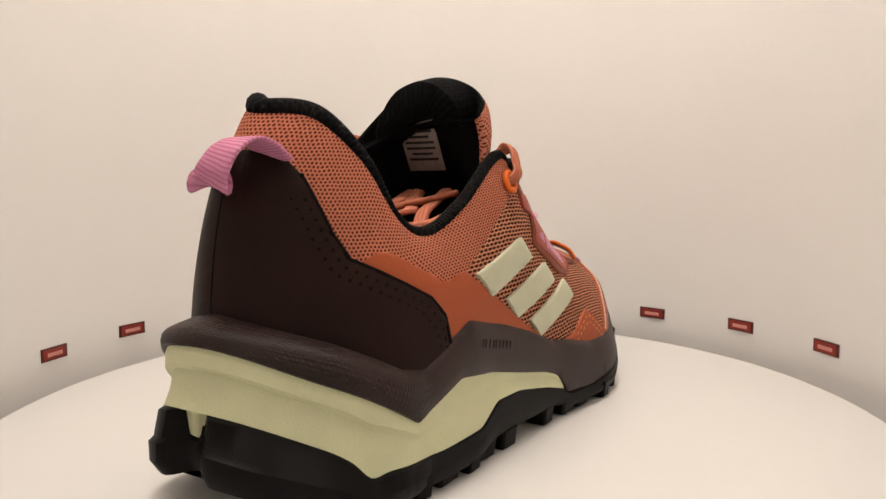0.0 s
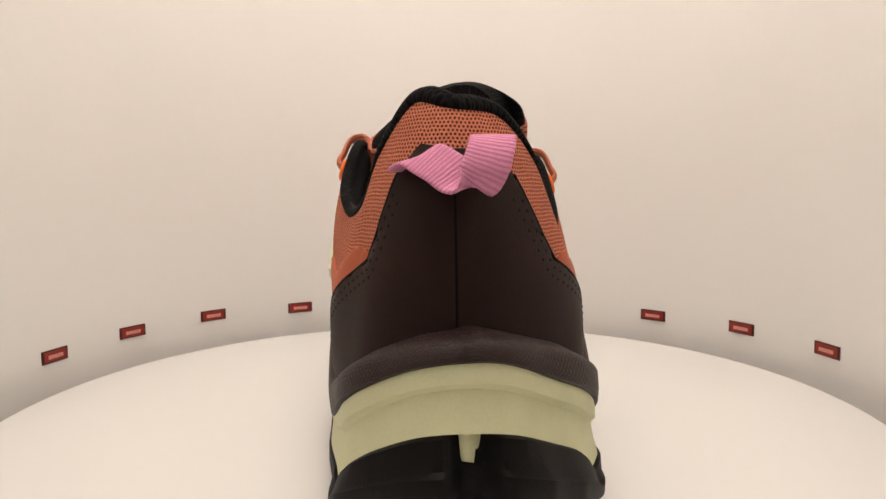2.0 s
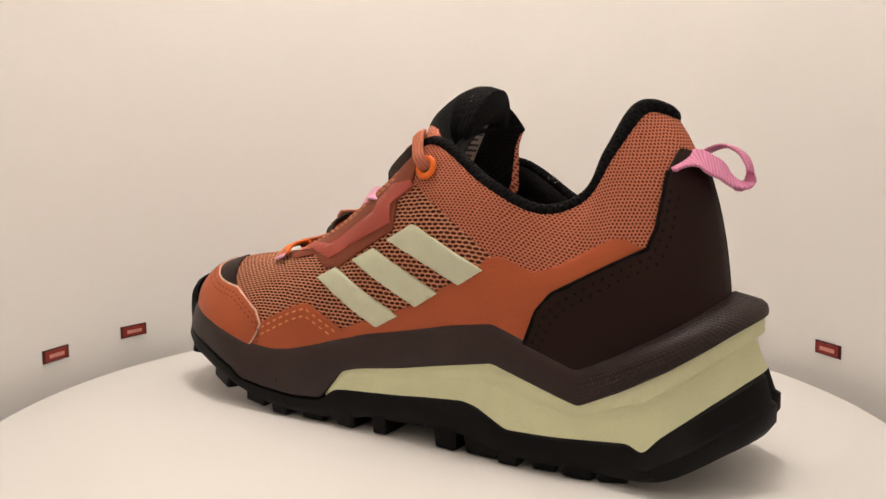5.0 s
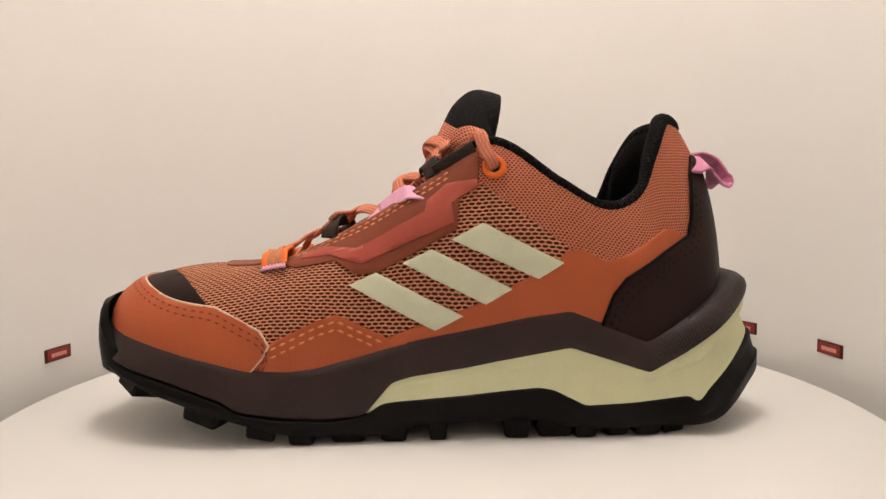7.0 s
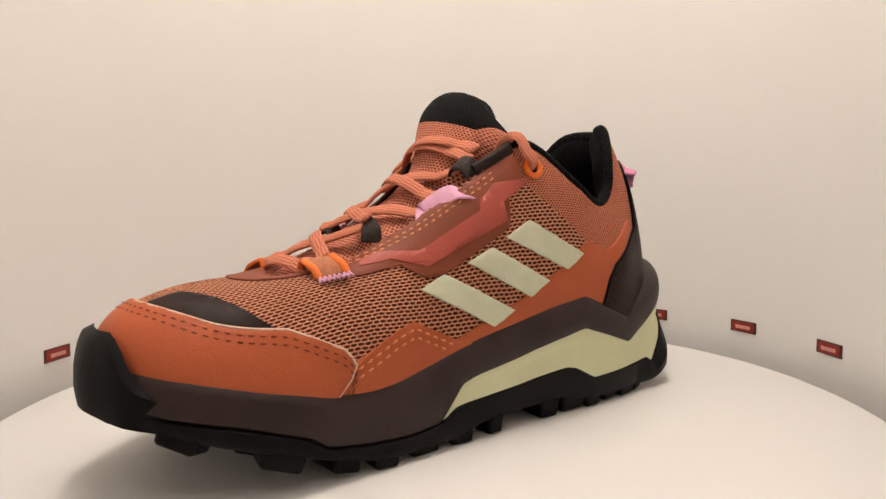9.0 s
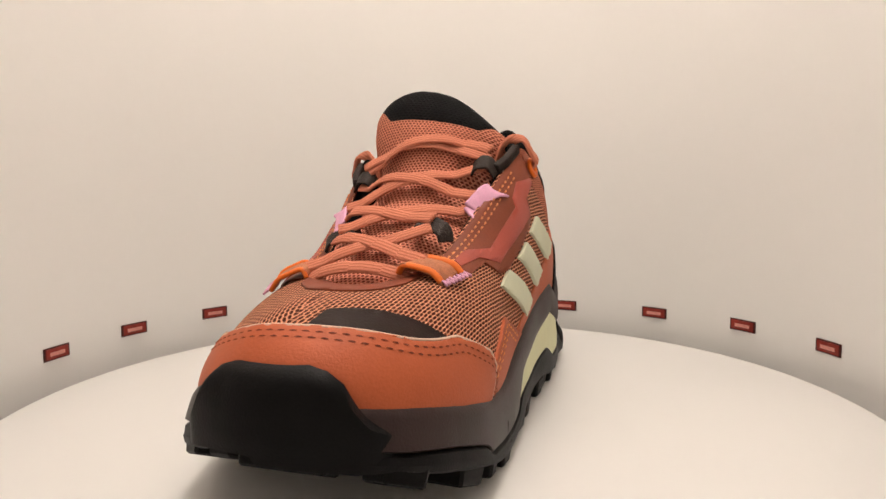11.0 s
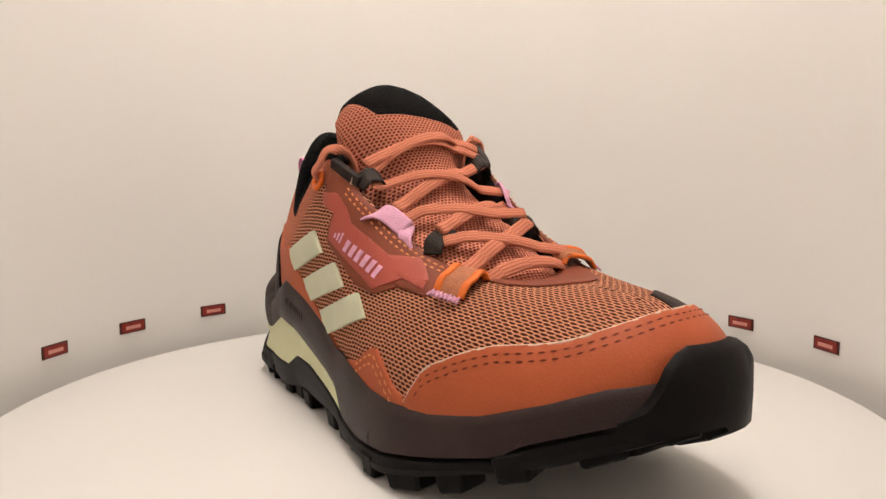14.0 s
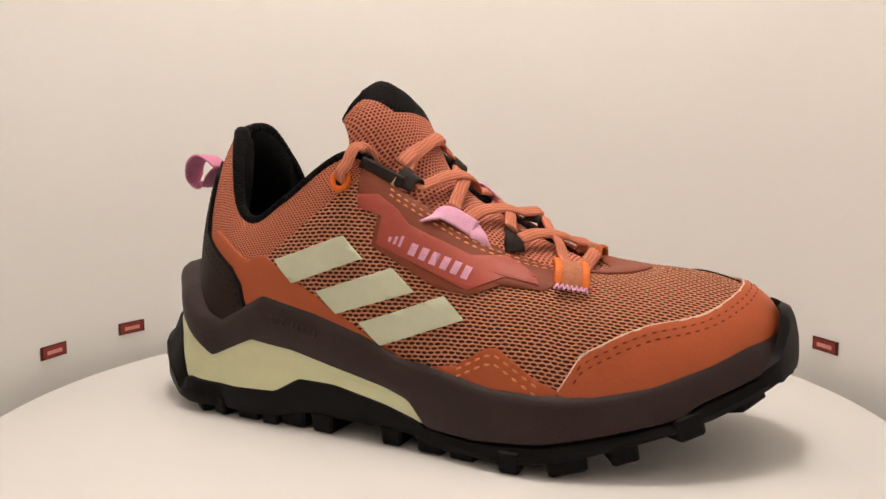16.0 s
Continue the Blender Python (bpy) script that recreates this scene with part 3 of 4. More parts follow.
band("foam_midsole", [(-6 * mm, Z_FOAM + 1 * mm), (2.4 * mm + 9.4 * mm * HEEL - hide, Z_FOAM + 0.3 * mm), (2.6 * mm + 10.2 * mm * HEEL - hide, Z_FOAM - gap2 * 0.08),
                      (2.6 * mm + 10.3 * mm * HEEL - hide, Z_FOAM - gap2 * 0.29), (2.4 * mm + 9.8 * mm * HEEL - 0.5 * mm * REAR - hide, Z_FOAM - gap2 * 0.34),
                      (2.4 * mm + 8.6 * mm * HEEL - 0.7 * mm * REAR - hide, Z_FOAM - gap2 * 0.40), (2.6 * mm + 9.4 * mm * HEEL - 0.3 * mm * REAR - hide, Z_FOAM - gap2 * 0.70),
                      (3.2 * mm + 11.0 * mm * HEEL - hide, Z_SOLE + 0.2 * mm), (-6 * mm, Z_SOLE - 1 * mm)],
     FOAM, "pale yellow-green sculpted foam midsole")
gap3 = Z_SOLE - Z_PLATE
NOTCH = np.exp(-((FOOT[:, 1] - 0.0055) / 0.0030) ** 4) * (_ramp > 0.9) * 7 * mm
band("outsole", [(-6 * mm, Z_SOLE + 0.5 * mm), (3.2 * mm + 11.0 * mm * HEEL + 1.8 * mm * FRONT - NOTCH, Z_SOLE + 0.2 * mm),
                 (3.9 * mm + 12.0 * mm * HEEL + 2.2 * mm * FRONT - NOTCH, Z_SOLE - 0.5 * mm), (4.0 * mm + 12.6 * mm * HEEL_S + 2.6 * mm * FRONT - NOTCH, Z_SOLE - gap3 * 0.40),
                 (4.0 * mm + 14.4 * mm * HEEL_S + 2.9 * mm * FRONT - NOTCH, Z_SOLE - gap3 * 0.46), (3.6 * mm + 14.8 * mm * HEEL_S + 2.9 * mm * FRONT - NOTCH, Z_SOLE - gap3 * 0.75),
                 (2.6 * mm + 13 * mm * HEEL_S + 2.2 * mm * FRONT - NOTCH, Z_PLATE + 0.8 * mm),
                 (0.5 * mm + 10 * mm * HEEL_S + 1 * mm * FRONT - NOTCH, Z_PLATE)], RUBBER, "black rubber outsole with heel groove", cap=True)
# foam tongue that fills the groove at the back of the heel
wedge = rounded_box("heel_wedge", 0.010, 0.0084, 0.020, 0.0015)
for v in wedge.vertices:
    v.co.y *= 0.35 + 0.65 * min(1.0, max(0.0, (v.co.z + 0.0100) / 0.017))
wedge.transform(pose(-0.1272, 0.0055, 0.0325, 0, -3, 0))
part("heel_wedge", wedge, FOAM, shoe)


def lug_mesh(lx, ly, h):
    """A tread block: wider at its root, chamfered, with a cut across its face."""
    bm = bmesh.new()
    bmesh.ops.create_cube(bm, size=1.0)
    for v in bm.verts:
        k = 1.0 if v.co.z > 0 else 0.88
        v.co = Vector((v.co.x * lx * k, v.co.y * ly * k, v.co.z * h))
    bmesh.ops.bevel(bm, geom=bm.edges[:], offset=0.0009, segments=1, affect="EDGES")
    return sharpen(from_bm("lug", bm), 30)


def lugs():
    shapes = [lug_mesh(0.0095, 0.019, 0.011), lug_mesh(0.0125, 0.016, 0.011), lug_mesh(0.010, 0.022, 0.011)]
    rnd = random.Random(3)
    low = [(-150, 24), (-140, 16), (-128, 7), (-114, 0), (62, 0), (85, 5.2), (112, 14), (125, 20), (137, 26), (146, 30)]

    def put(x, y, rz, k):
        z = np.interp(x * 1000, *zip(*low)) / 1000 + (0.0018 if x > 0.095 and y < 0 else 0.0)
        slope = (np.interp(x * 1000 + 6, *zip(*low)) - np.interp(x * 1000 - 6, *zip(*low))) / 12
        ob = part("lug", shapes[k], RUBBER, shoe)
        ob.matrix_basis = pose(x, y, z + 0.0053, 0, -math.degrees(math.atan(slope)), 0) @ pose(0, 0, 0, 0, 0, rz) @ Matrix.Diagonal((rnd.uniform(0.75, 1.25), 1, rnd.uniform(0.70, 0.76), 1))

    rear = ((7.4, 0), (6.7, 0), (5.5, 0), (4.75, 1), (4.1, 0), (3.45, 1), (2.75, 0), (2.1, 1))
    fore = {1: ((14.0, 1), (13.1, 1), (11.6, 1), (10.2, 1), (9.3, 1), (8.75, 0), (8.2, 1)), -1: ((13.1, 1), (11.85, 1), (10.75, 0), (9.95, 1), (9.25, 1), (8.6, 0), (8.0, 1))}
    for side in (1, -1):
        for q, k in fore[side] + rear:
            i = int(round((q * side) % N_ST / N_ST * NS)) % NS
            inset = -0.0060 + 0.0115 * HEEL[i] + 0.0042 * FRONT[i]
            p = FOOT[i] + OUT[i] * inset
            put(p[0], p[1], math.degrees(math.atan2(OUT[i][1], OUT[i][0])) - 90 + rnd.uniform(-6, 6), k)
    for x, y, rz in ((0.118, 0.0, 0), (0.096, -0.016, 12), (0.096, 0.016, -12), (0.073, -0.004, 0), (0.052, -0.024, 8), (0.052, 0.016, -8), (0.03, -0.006, 0),
                     (-0.052, 0.0, 0), (-0.074, 0.014, 10), (-0.076, -0.014, -10), (-0.098, 0.003, 0)):
        put(x, y, rz, 2)


lugs()


def toe_bumper():
    nq, nz = 65, 14
    qq = np.linspace(11.7, 16.3, nq)
    contour = catmull(ROWS[0], qq, True)
    i = np.round(qq % N_ST / N_ST * NS).astype(int) % NS
    rows = []
    for k in range(nq):
        side = abs((contour[k, 1] - 0.0022) / 0.001)
        low = Z_SOLE[i[k]] - 0.0045
        top = max(np.interp(side, (0, 10, 14, 17, 19, 21.5, 26, 34), (55.6, 55.6, 54.2, 51, 46, 41, 37.5, 33)) / 1000, low + 0.003)
        for f in np.linspace(0, 1, nz):
            z = low + (top - low) * f
            off = np.interp(z * 1000, (26, 31, 37, 44, 50, 55, 58, 60), (6.2, 7.0, 7.6, 7.2, 6.0, 4.0, 1.8, 0.0)) / 1000
            off -= 0.0030 * max(0.0, f - 0.92) / 0.08
            w = min(1.0, max(0.0, (side - 10) / 10))
            off = off * (1 - w) + (0.0078 - 0.0030 * max(0.0, f - 0.85) / 0.15) * w
            off = off * (0.42 + 0.58 * min(1.0, min(k, nq - 1 - k) / 10) ** 0.6)
            rows.append((*(contour[k, :2] + OUT[i[k]] * off), z))
    me = mesh_of("toe_bumper", rows, grid_faces(nq, nz))
    me.flip_normals()
    part("toe_bumper", sharpen(me, 45), RUBBER, shoe, "black rubber toe bumper rising over the toe cap")


toe_bumper()

# ---- panels on the upper ----


def across(x, q):
    """Height parameter at which station q of the upper reaches x (metres) on its way back over the toe."""
    t = np.linspace(0.3, 1, 200)
    xs = upper(np.full(200, q), t)[:, 0]
    return float(t[np.argmin(np.abs(xs - x))])


def wrap_toe(poly):
    return [(q + N_ST if q < 0 else q, t) for q, t in poly]


def top_point(x, y):
    """(q, t) on the top of the forefoot above x, y (millimetres)."""
    q, t = np.meshgrid(np.linspace(8, 20, 601), np.linspace(0.3, 1, 176), indexing="ij")
    p = upper(q, t)
    i = np.unravel_index(np.argmin((p[..., 0] - x / 1000) ** 2 + (p[..., 1] - y / 1000) ** 2), q.shape)
    return float(q[i]), float(t[i])


def near(x, y, z):
    """(q, t) of the point of the forefoot nearest to a place (millimetres)."""
    d = ((_FORE - np.array((x, y, z)) / 1000) ** 2).sum(-1)
    i = np.unravel_index(np.argmin(d), d.shape)
    return float(_FQ[i]), float(_FT[i])


_FQ, _FT = np.meshgrid(np.linspace(8, 20, 601), np.linspace(0, 1, 241), indexing="ij")
_FORE = upper(_FQ, _FT)


def counter():
    b = trace([("B", -62, 45), ("B", -67, 58), ("B", -72, 64), ("B", -88, 73), ("B", -100.5, 79.5), ("B", -102.5, 86), ("B", -103.5, 96), ("B", -104, 105)], False)
    a = trace([("A", -103, 104), ("A", -102, 96), ("A", -100.5, 86), ("A", -98, 78.5), ("A", -87, 71.5), ("A", -76, 65), ("A", -70.5, 58.5), ("A", -67.5, 46)], False)
    poly = [(b[0][0], 0.0)] + b + [(0.6, 0.80), (0.0, 0.79), (-0.6, 0.80)] + a + [(a[-1][0], 0.0), (-2.0, 0.0), (0.0, 0.0), (2.0, 0.0)]
    overlay("heel_counter", poly, 0.0006, 0.0011, BROWN, shoe, "dark brown smooth heel counter")
    for side, pts in (("B", [("B", -65.5, 46), ("B", -69.5, 56), ("B", -74, 61), ("B", -90, 71), ("B", -102, 77), ("B", -104.5, 86), ("B", -105.5, 101)]),
                      ("A", [("A", -70, 47), ("A", -72.5, 56.5), ("A", -78, 63), ("A", -89, 69.5), ("A", -100, 76.5), ("A", -102.5, 86), ("A", -104.5, 100)])):
        stitches("stitching", pts, 0.0014, DARK_THREAD, shoe, 0.0021, 0.0013, 0.0011)
        inner = [(p[0], p[1] - 2.2, p[2] - 2.0) if p[0] != "q" else ("q", p[1] * 0.93, p[2] - 0.02) for p in pts]
        stitches("stitching", inner, 0.0014, DARK_THREAD, shoe, 0.0021, 0.0013, 0.0011)
    for edge in (b, a):
        e = np.array(edge)
        fine = np.stack([np.interp(np.linspace(0, len(e) - 1, 90), range(len(e)), e[:, k]) for k in (0, 1)], 1)
        part("counter_edge", sweep("counter_edge", on_upper(fine[:, 0], fine[:, 1], 0.0010), 0.0015, 0.0016, upper_normal(fine[:, 0], fine[:, 1]), 8), DARK_THREAD, shoe, "black cut edge of the heel counter")
    # centre seam of the counter
    t = np.linspace(0.05, 0.77, 30)
    part("heel_seam", sweep("heel_seam", on_upper(np.zeros(30), t, 0.0015), 0.0008, 0.0006, (-1, 0, 0)), DARK_THREAD, shoe)


def side_panels():
    b = [("B", 22, 42), ("B", 6, 48), ("B", -11, 54), ("B", -25, 61), ("B", -44, 71), ("B", -48, 75.5), ("B", -54, 76), ("B", -60, 73), ("B", -65, 71),
         ("B", -72, 73), ("B", -90, 83), ("B", -94, 82.5), ("B", -100, 79), ("B", -84, 64), ("B", -66, 50), ("B", -60, 42), ("B", -40, 44), ("B", -18, 38), ("B", 10, 33), ("B", 22, 33)]
    a = [("A", 14, 32), ("A", -12, 44.5), ("A", -35, 58), ("A", -52, 68), ("A", -57, 71.5), ("A", -61, 71), ("A", -66, 69), ("A", -70, 70), ("A", -87, 80), ("A", -91, 80),
         ("A", -97, 77), ("A", -80, 62), ("A", -68, 50), ("A", -62, 44), ("A", -40, 46), ("A", -18, 39), ("A", 4, 30)]
    for p in (b, a):
        overlay("side_panel", trace(p), 0.0001, 0.0007, LEATHER, shoe, "smooth burnt-orange side panel")
    fb = [("B", 77, 27), ("B", 66, 41), ("B", 49, 49), ("B", 41, 51.5), ("B", 22, 42.5), ("B", 10, 39), ("B", 10, 33), ("B", 40, 27), ("B", 70, 26)]
    fa = [("A", 66, 30), ("A", 58, 33.5), ("A", 44, 43), ("A", 40, 42.5), ("A", 29, 35.5), ("A", 14, 33), ("A", 14, 27), ("A", 40, 23), ("A", 66, 23)]
    for p in (fb, fa):
        overlay("forefoot_panel", trace(p), 0.0004, 0.0008, LEATHER, shoe, "small peaked orange panel with double stitching")
    for p in ([("B", 66, 38.5), ("B", 49, 46.5), ("B", 41, 49), ("B", 22, 40)], [("B", 66, 35.5), ("B", 49, 43.5), ("B", 41, 46), ("B", 24, 38)],
              [("A", 59, 31), ("A", 44, 40.5), ("A", 40, 40), ("A", 27, 33)], [("A", 59, 28), ("A", 44, 37.5), ("A", 40, 37), ("A", 27, 30.5)]):
        stitches("stitching", p, 0.0013, THREAD, shoe, 0.0026, 0.0014, 0.0010)


def toe_cap():
    b = trace([("B", 75, 29), ("B", 69, 35.5), ("B", 66.5, 40), ("B", 70, 45.5), ("B", 82, 51), ("B", 94, 56)], False)
    a = [(q + N_ST, t) for q, t in trace([("A", 103, 54), ("A", 86, 48.5), ("A", 73, 42), ("A", 66, 30)], False)]
    way = catmull([(98, 41, 57), (107, 36, 60), (115, 29, 62.5), (121.5, 19.5, 64.5), (125.5, 9, 65.5), (126.8, -1, 65.3), (125.5, -12, 64), (121.5, -22, 61.5), (115.5, -31, 58.5), (108, -40, 55.8)],
                  np.linspace(0, 8.999, 34), False)
    over = [near(*p) for p in way]
    edge = b + over + a
    for _ in range(14):
        for i in [*range(len(b) - 2, len(b) + 7), *range(len(b) + len(over) - 9, len(b) + len(over) + 2)]:
            edge[i] = tuple((edge[i - 1][k] + 2 * edge[i][k] + edge[i + 1][k]) / 4 for k in (0, 1))
    low = [(q, 0.0) for q in np.linspace(a[-1][0], b[0][0], 40)]
    overlay("toe_cap", edge + low, 0.0008, 0.0010, LEATHER, shoe, "smooth burnt-orange toe cap with pale cut edge")
    e = np.array(edge)
    fine = np.stack([np.interp(np.linspace(0, len(e) - 1, 160), range(len(e)), e[:, k]) for k in (0, 1)], 1)
    part("cut_edge", sweep("cut_edge", on_upper(fine[:, 0], fine[:, 1], 0.0014), 0.0010, 0.0008, upper_normal(fine[:, 0], fine[:, 1]), 6), CREASE, shoe, "pale cut edge of the toe cap")
    # two rows of thread inside the cap's edge
    for inset in (0.0026, 0.0050):
        # step down the section by the inset
        up_len = np.linalg.norm(upper(fine[:, 0], fine[:, 1]) - upper(fine[:, 0], fine[:, 1] - 0.03), axis=1)
        tt = fine[:, 1] - 0.03 * inset / up_len
        keep = slice(6, 154)
        pts = [("q", float(q), float(t)) for q, t in zip(fine[keep, 0][::3], tt[keep][::3])]
        stitches("stitching", pts, 0.0018, RUST_THREAD, shoe, 0.0022, 0.0014, 0.0007)


def toe_patch():
    back = [near(*p) for p in catmull([(89, 43.5, 54.5), (93, 39, 58), (97, 33, 61), (102, 25, 64), (107.5, 16, 66), (114, 6, 67)], np.linspace(0, 4.999, 16), False)]
    front = [near(*p) for p in ((127, 4, 65.5), (126.5, 10, 65), (122, 21, 63.5), (115.5, 31, 61), (107, 38, 58.5), (97, 42, 55))]
    overlay("toe_patch", back + front, 0.0001, 0.0006, BROWN, shoe, "dark brown wedge over the big toe")


def saddles():
    rust = {"B": [("B", -15, 111), ("B", -14, 100.5), ("B", -7, 95.5), ("B", -6, 84), ("B", 25, 67), ("B", 33, 66.5), ("B", 42, 71.5), ("B", 57, 68.5), ("q", 9.6, 0.88), ("q", 10.1, 0.985),
                  ("q", 9.2, 0.985), ("q", 8.3, 0.985), ("q", 7.3, 0.985), ("q", 6.3, 0.985)],
            "A": [("A", -14, 106), ("A", -14, 97), ("A", -5, 89), ("A", -7, 77), ("A", 20, 62), ("A", 32, 60), ("A", 43, 63.5), ("A", 58, 62), ("q", -9.6, 0.86), ("q", -10.1, 0.985),
                  ("q", -9.2, 0.985), ("q", -8.3, 0.985), ("q", -7.3, 0.985), ("q", -6.3, 0.985)]}
    rose = {"B": [("B", -15, 100.7), ("B", -4, 94), ("B", -4.8, 86.8), ("B", 31, 70.3), ("B", 44, 73.2), ("B", 55.5, 71.2), ("B", 54, 73), ("B", 46, 76), ("B", 33, 76),
                  ("B", 27.8, 78.4), ("B", 6, 90.7), ("B", 5, 94.5), ("B", -2.6, 101.2), ("B", -13.5, 103)],
            "A": [("A", -13, 91.5), ("A", -3.5, 88), ("A", -4.7, 77.8), ("A", 30.8, 61.6), ("A", 44, 66), ("A", 56, 63.2), ("A", 54, 66.5), ("A", 42, 72.8), ("A", 30, 73.3),
                  ("A", 7, 84.5), ("A", 1.5, 90.4), ("A", -6, 96.2), ("A", -14, 96.5)]}
    for s in "BA":
        overlay("eyestay", trace(rust[s]), 0.0002, 0.0007, SADDLE_EDGE, shoe, "rust-brown eyestay film along the lacing")
        overlay("eyestay_film", trace(rose[s]), 0.0008, 0.0006, SADDLE, shoe, "rose-red raised film on the eyestay")
        k = 1 if s == "B" else -1
        for t in (0.905, 0.94):
            stitches("stitching", [("q", k * q, t) for q in np.linspace(6.7, 9.4, 28)], 0.0010, THREAD, shoe, 0.0022, 0.0012, 0.0009)
    front = [(q, 0.985) for q in np.linspace(9.6, 18.4, 23)] + [(18.4, 0.93), (17.6, 0.88), (16.5, 0.87), (14, 0.87), (11.5, 0.87), (10.4, 0.88), (9.6, 0.93)]
    overlay("throat_patch", front, 0.0003, 0.0005, SADDLE_EDGE, shoe, "rust-brown film across the front of the lacing")
    # product mark on the lateral film: a small triangle of bars and a row of upright bars
    def bar(x0, z0, x1, z1, w):
        dx, dz = x1 - x0, z1 - z0
        n = math.hypot(dx, dz)
        ox, oz = -dz / n * w / 2, dx / n * w / 2
        overlay("mark_bar", trace([("A", x0 + ox, z0 + oz), ("A", x1 + ox, z1 + oz), ("A", x1 - ox, z1 - oz), ("A", x0 - ox, z0 - oz)]), 0.0015, 0.0002, PINK_THREAD, shoe)
    ux, uz = 0.925, -0.38
    for k, h in enumerate((2.0, 3.2, 4.4)):
        x, z = 0.4 + 2.0 * k, 78.6 - 0.95 * k
        bar(x, z, x + h * 0.25, z + h * 0.85, 1.1)
    for k in range(6):
        x, z = 8.6 + 4.35 * k * ux, 73.6 + 4.35 * k * uz
        bar(x + 0.4, z, x + 1.9, z + 4.0, 2.7)


def stripes():
    sets = {"B": [((-15.6, 86.4), (-3.5, 80), (-37, 65), (-46.8, 71)), ((3.8, 76.4), (15, 71), (-16.7, 55), (-27, 61)), ((25.3, 67.2), (36, 62.3), (2.8, 45), (-8, 50.5))],
            "A": [((-19.3, 80.6), (-10.5, 72), (-42.9, 61.2), (-51.5, 70)), ((1.9, 69), (11, 60.5), (-22.4, 50.2), (-31.5, 58.5)), ((22.8, 59.5), (31, 51.5), (-3, 39.5), (-12, 47.5))]}
    for s, quads in sets.items():
        for quad in quads:
            overlay("stripe", trace([(s, *p) for p in quad]), 0.0009, 0.0007, STRIPE, shoe, "pale green slanted stripe", dq=0.2, dt=0.04)


side_panels()
counter()
toe_cap()
toe_patch()
saddles()
stripes()

# ---- collar, lining, footbed ----


def collar_and_lining():
    q = np.linspace(-6.35, 6.35, 160)
    e, n = upper(q, 1.0), upper_normal(q, 0.9)
    n[:, 2] *= 0.2
    n /= np.linalg.norm(n, axis=1)[:, None]
    fat = 0.0046 + 0.0030 * np.exp(-(q / 1.7) ** 4)
    path = e - n * (fat * 0.40)[:, None] + np.array((0, 0, 0.0008))
    part("collar_binding", sweep("collar_binding", path, fat, fat, (0, 0, 1), 12, flat=2.0), BLACK_KNIT, shoe, "black padded collar edge")
    q = np.linspace(-9.2, 9.2, 150)
    rows = []
    pad = (0.62 + 0.20 * np.exp(-(q / 3.2) ** 4))[:, None]
    high = np.exp(-(q / 2.6) ** 4)[:, None]
    for t, inn, lift in ((0.97, 0.0006, 0.0), (1.0, 0.0030, 0.0036), (1.0, 0.0075, 0.0046), (0.985, 0.0115, 0.0030), (0.94, 0.0138, 0.0), (0.86, 0.0146, 0), (0.74, 0.0140, 0), (0.58, 0.0115, 0),
                         (0.40, 0.0085, 0), (0.2, 0.0075, 0)):
        rows.append(upper(q, t) - upper_normal(q, t) * inn * pad + np.array((0, 0, 1.0)) * lift * (0.25 + 0.75 * high))
    v = np.stack(rows, 1)
    m = len(rows)
    faces = grid_faces(len(q), m)
    for i in range(len(q) // 2 - 1):
        a, b = i, len(q) - 1 - i
        faces.append((a * m + m - 1, (a + 1) * m + m - 1, (b - 1) * m + m - 1, b * m + m - 1))
    uv = np.stack(np.broadcast_arrays(np.linspace(0, 0.4, len(q))[:, None], np.linspace(0, 0.08, m)[None]), -1)
    part("lining", mesh_of("lining", v.reshape(-1, 3), faces, uv.reshape(-1, 2)), BLACK_KNIT, shoe, "black padded mesh lining and footbed")


collar_and_lining()

# ---- tongue ----
T_MID = np.array([(78, -4, 64.6), (64, -4, 70.6), (48, -3.5, 77.5), (34, -3, 85.5), (20, -3, 94), (9, -2.5, 105), (3, -2, 116), (-2, -1.5, 126.5), (-7.5, -1.5, 136.0), (-17, -3, 142.6), (-28, -3, 140.5)], float) / 1000
T_HALF = np.array([19, 22.5, 25.5, 27.5, 28.5, 29.5, 31.5, 32.5, 31.5, 27, 19]) / 1000
T_THICK = np.array([3, 4, 4, 5, 6, 8, 11, 15, 18, 19, 14]) / 1000


def tongue_row(v):
    i = np.asarray(v, float) * (len(T_MID) - 1.0001)
    return catmull(T_MID, i, False), catmull(T_HALF[:, None], i, False)[..., 0], catmull(T_THICK[:, None], i, False)[..., 0]


def tongue_front(v, u):
    """Front face of the tongue; v along it, u across, -1 to 1."""
    v, u = np.broadcast_arrays(np.asarray(v, float), np.asarray(u, float))
    c, w, th = tongue_row(v)
    d = tongue_row(np.clip(v + 0.02, 0, 1))[0] - tongue_row(np.clip(v - 0.02, 0, 1))[0]
    d /= np.linalg.norm(d, axis=-1, keepdims=True)
    nrm = np.stack([d[..., 2], np.zeros_like(v), -d[..., 0]], -1)
    p = c.copy()
    p[..., 1] += u * w
    drop = (0.006 + 0.006 * np.clip(v * 1.6 - 0.4, 0, 1) + 0.016 * np.exp(-((v - 0.54) / 0.12) ** 2)) * np.abs(u) ** 2.2
    skew = 0.22 * np.clip((v - 0.55) / 0.3, 0, 1)
    p = p - nrm * drop[..., None]
    p[..., 2] -= u * w * skew
    return p, nrm, th


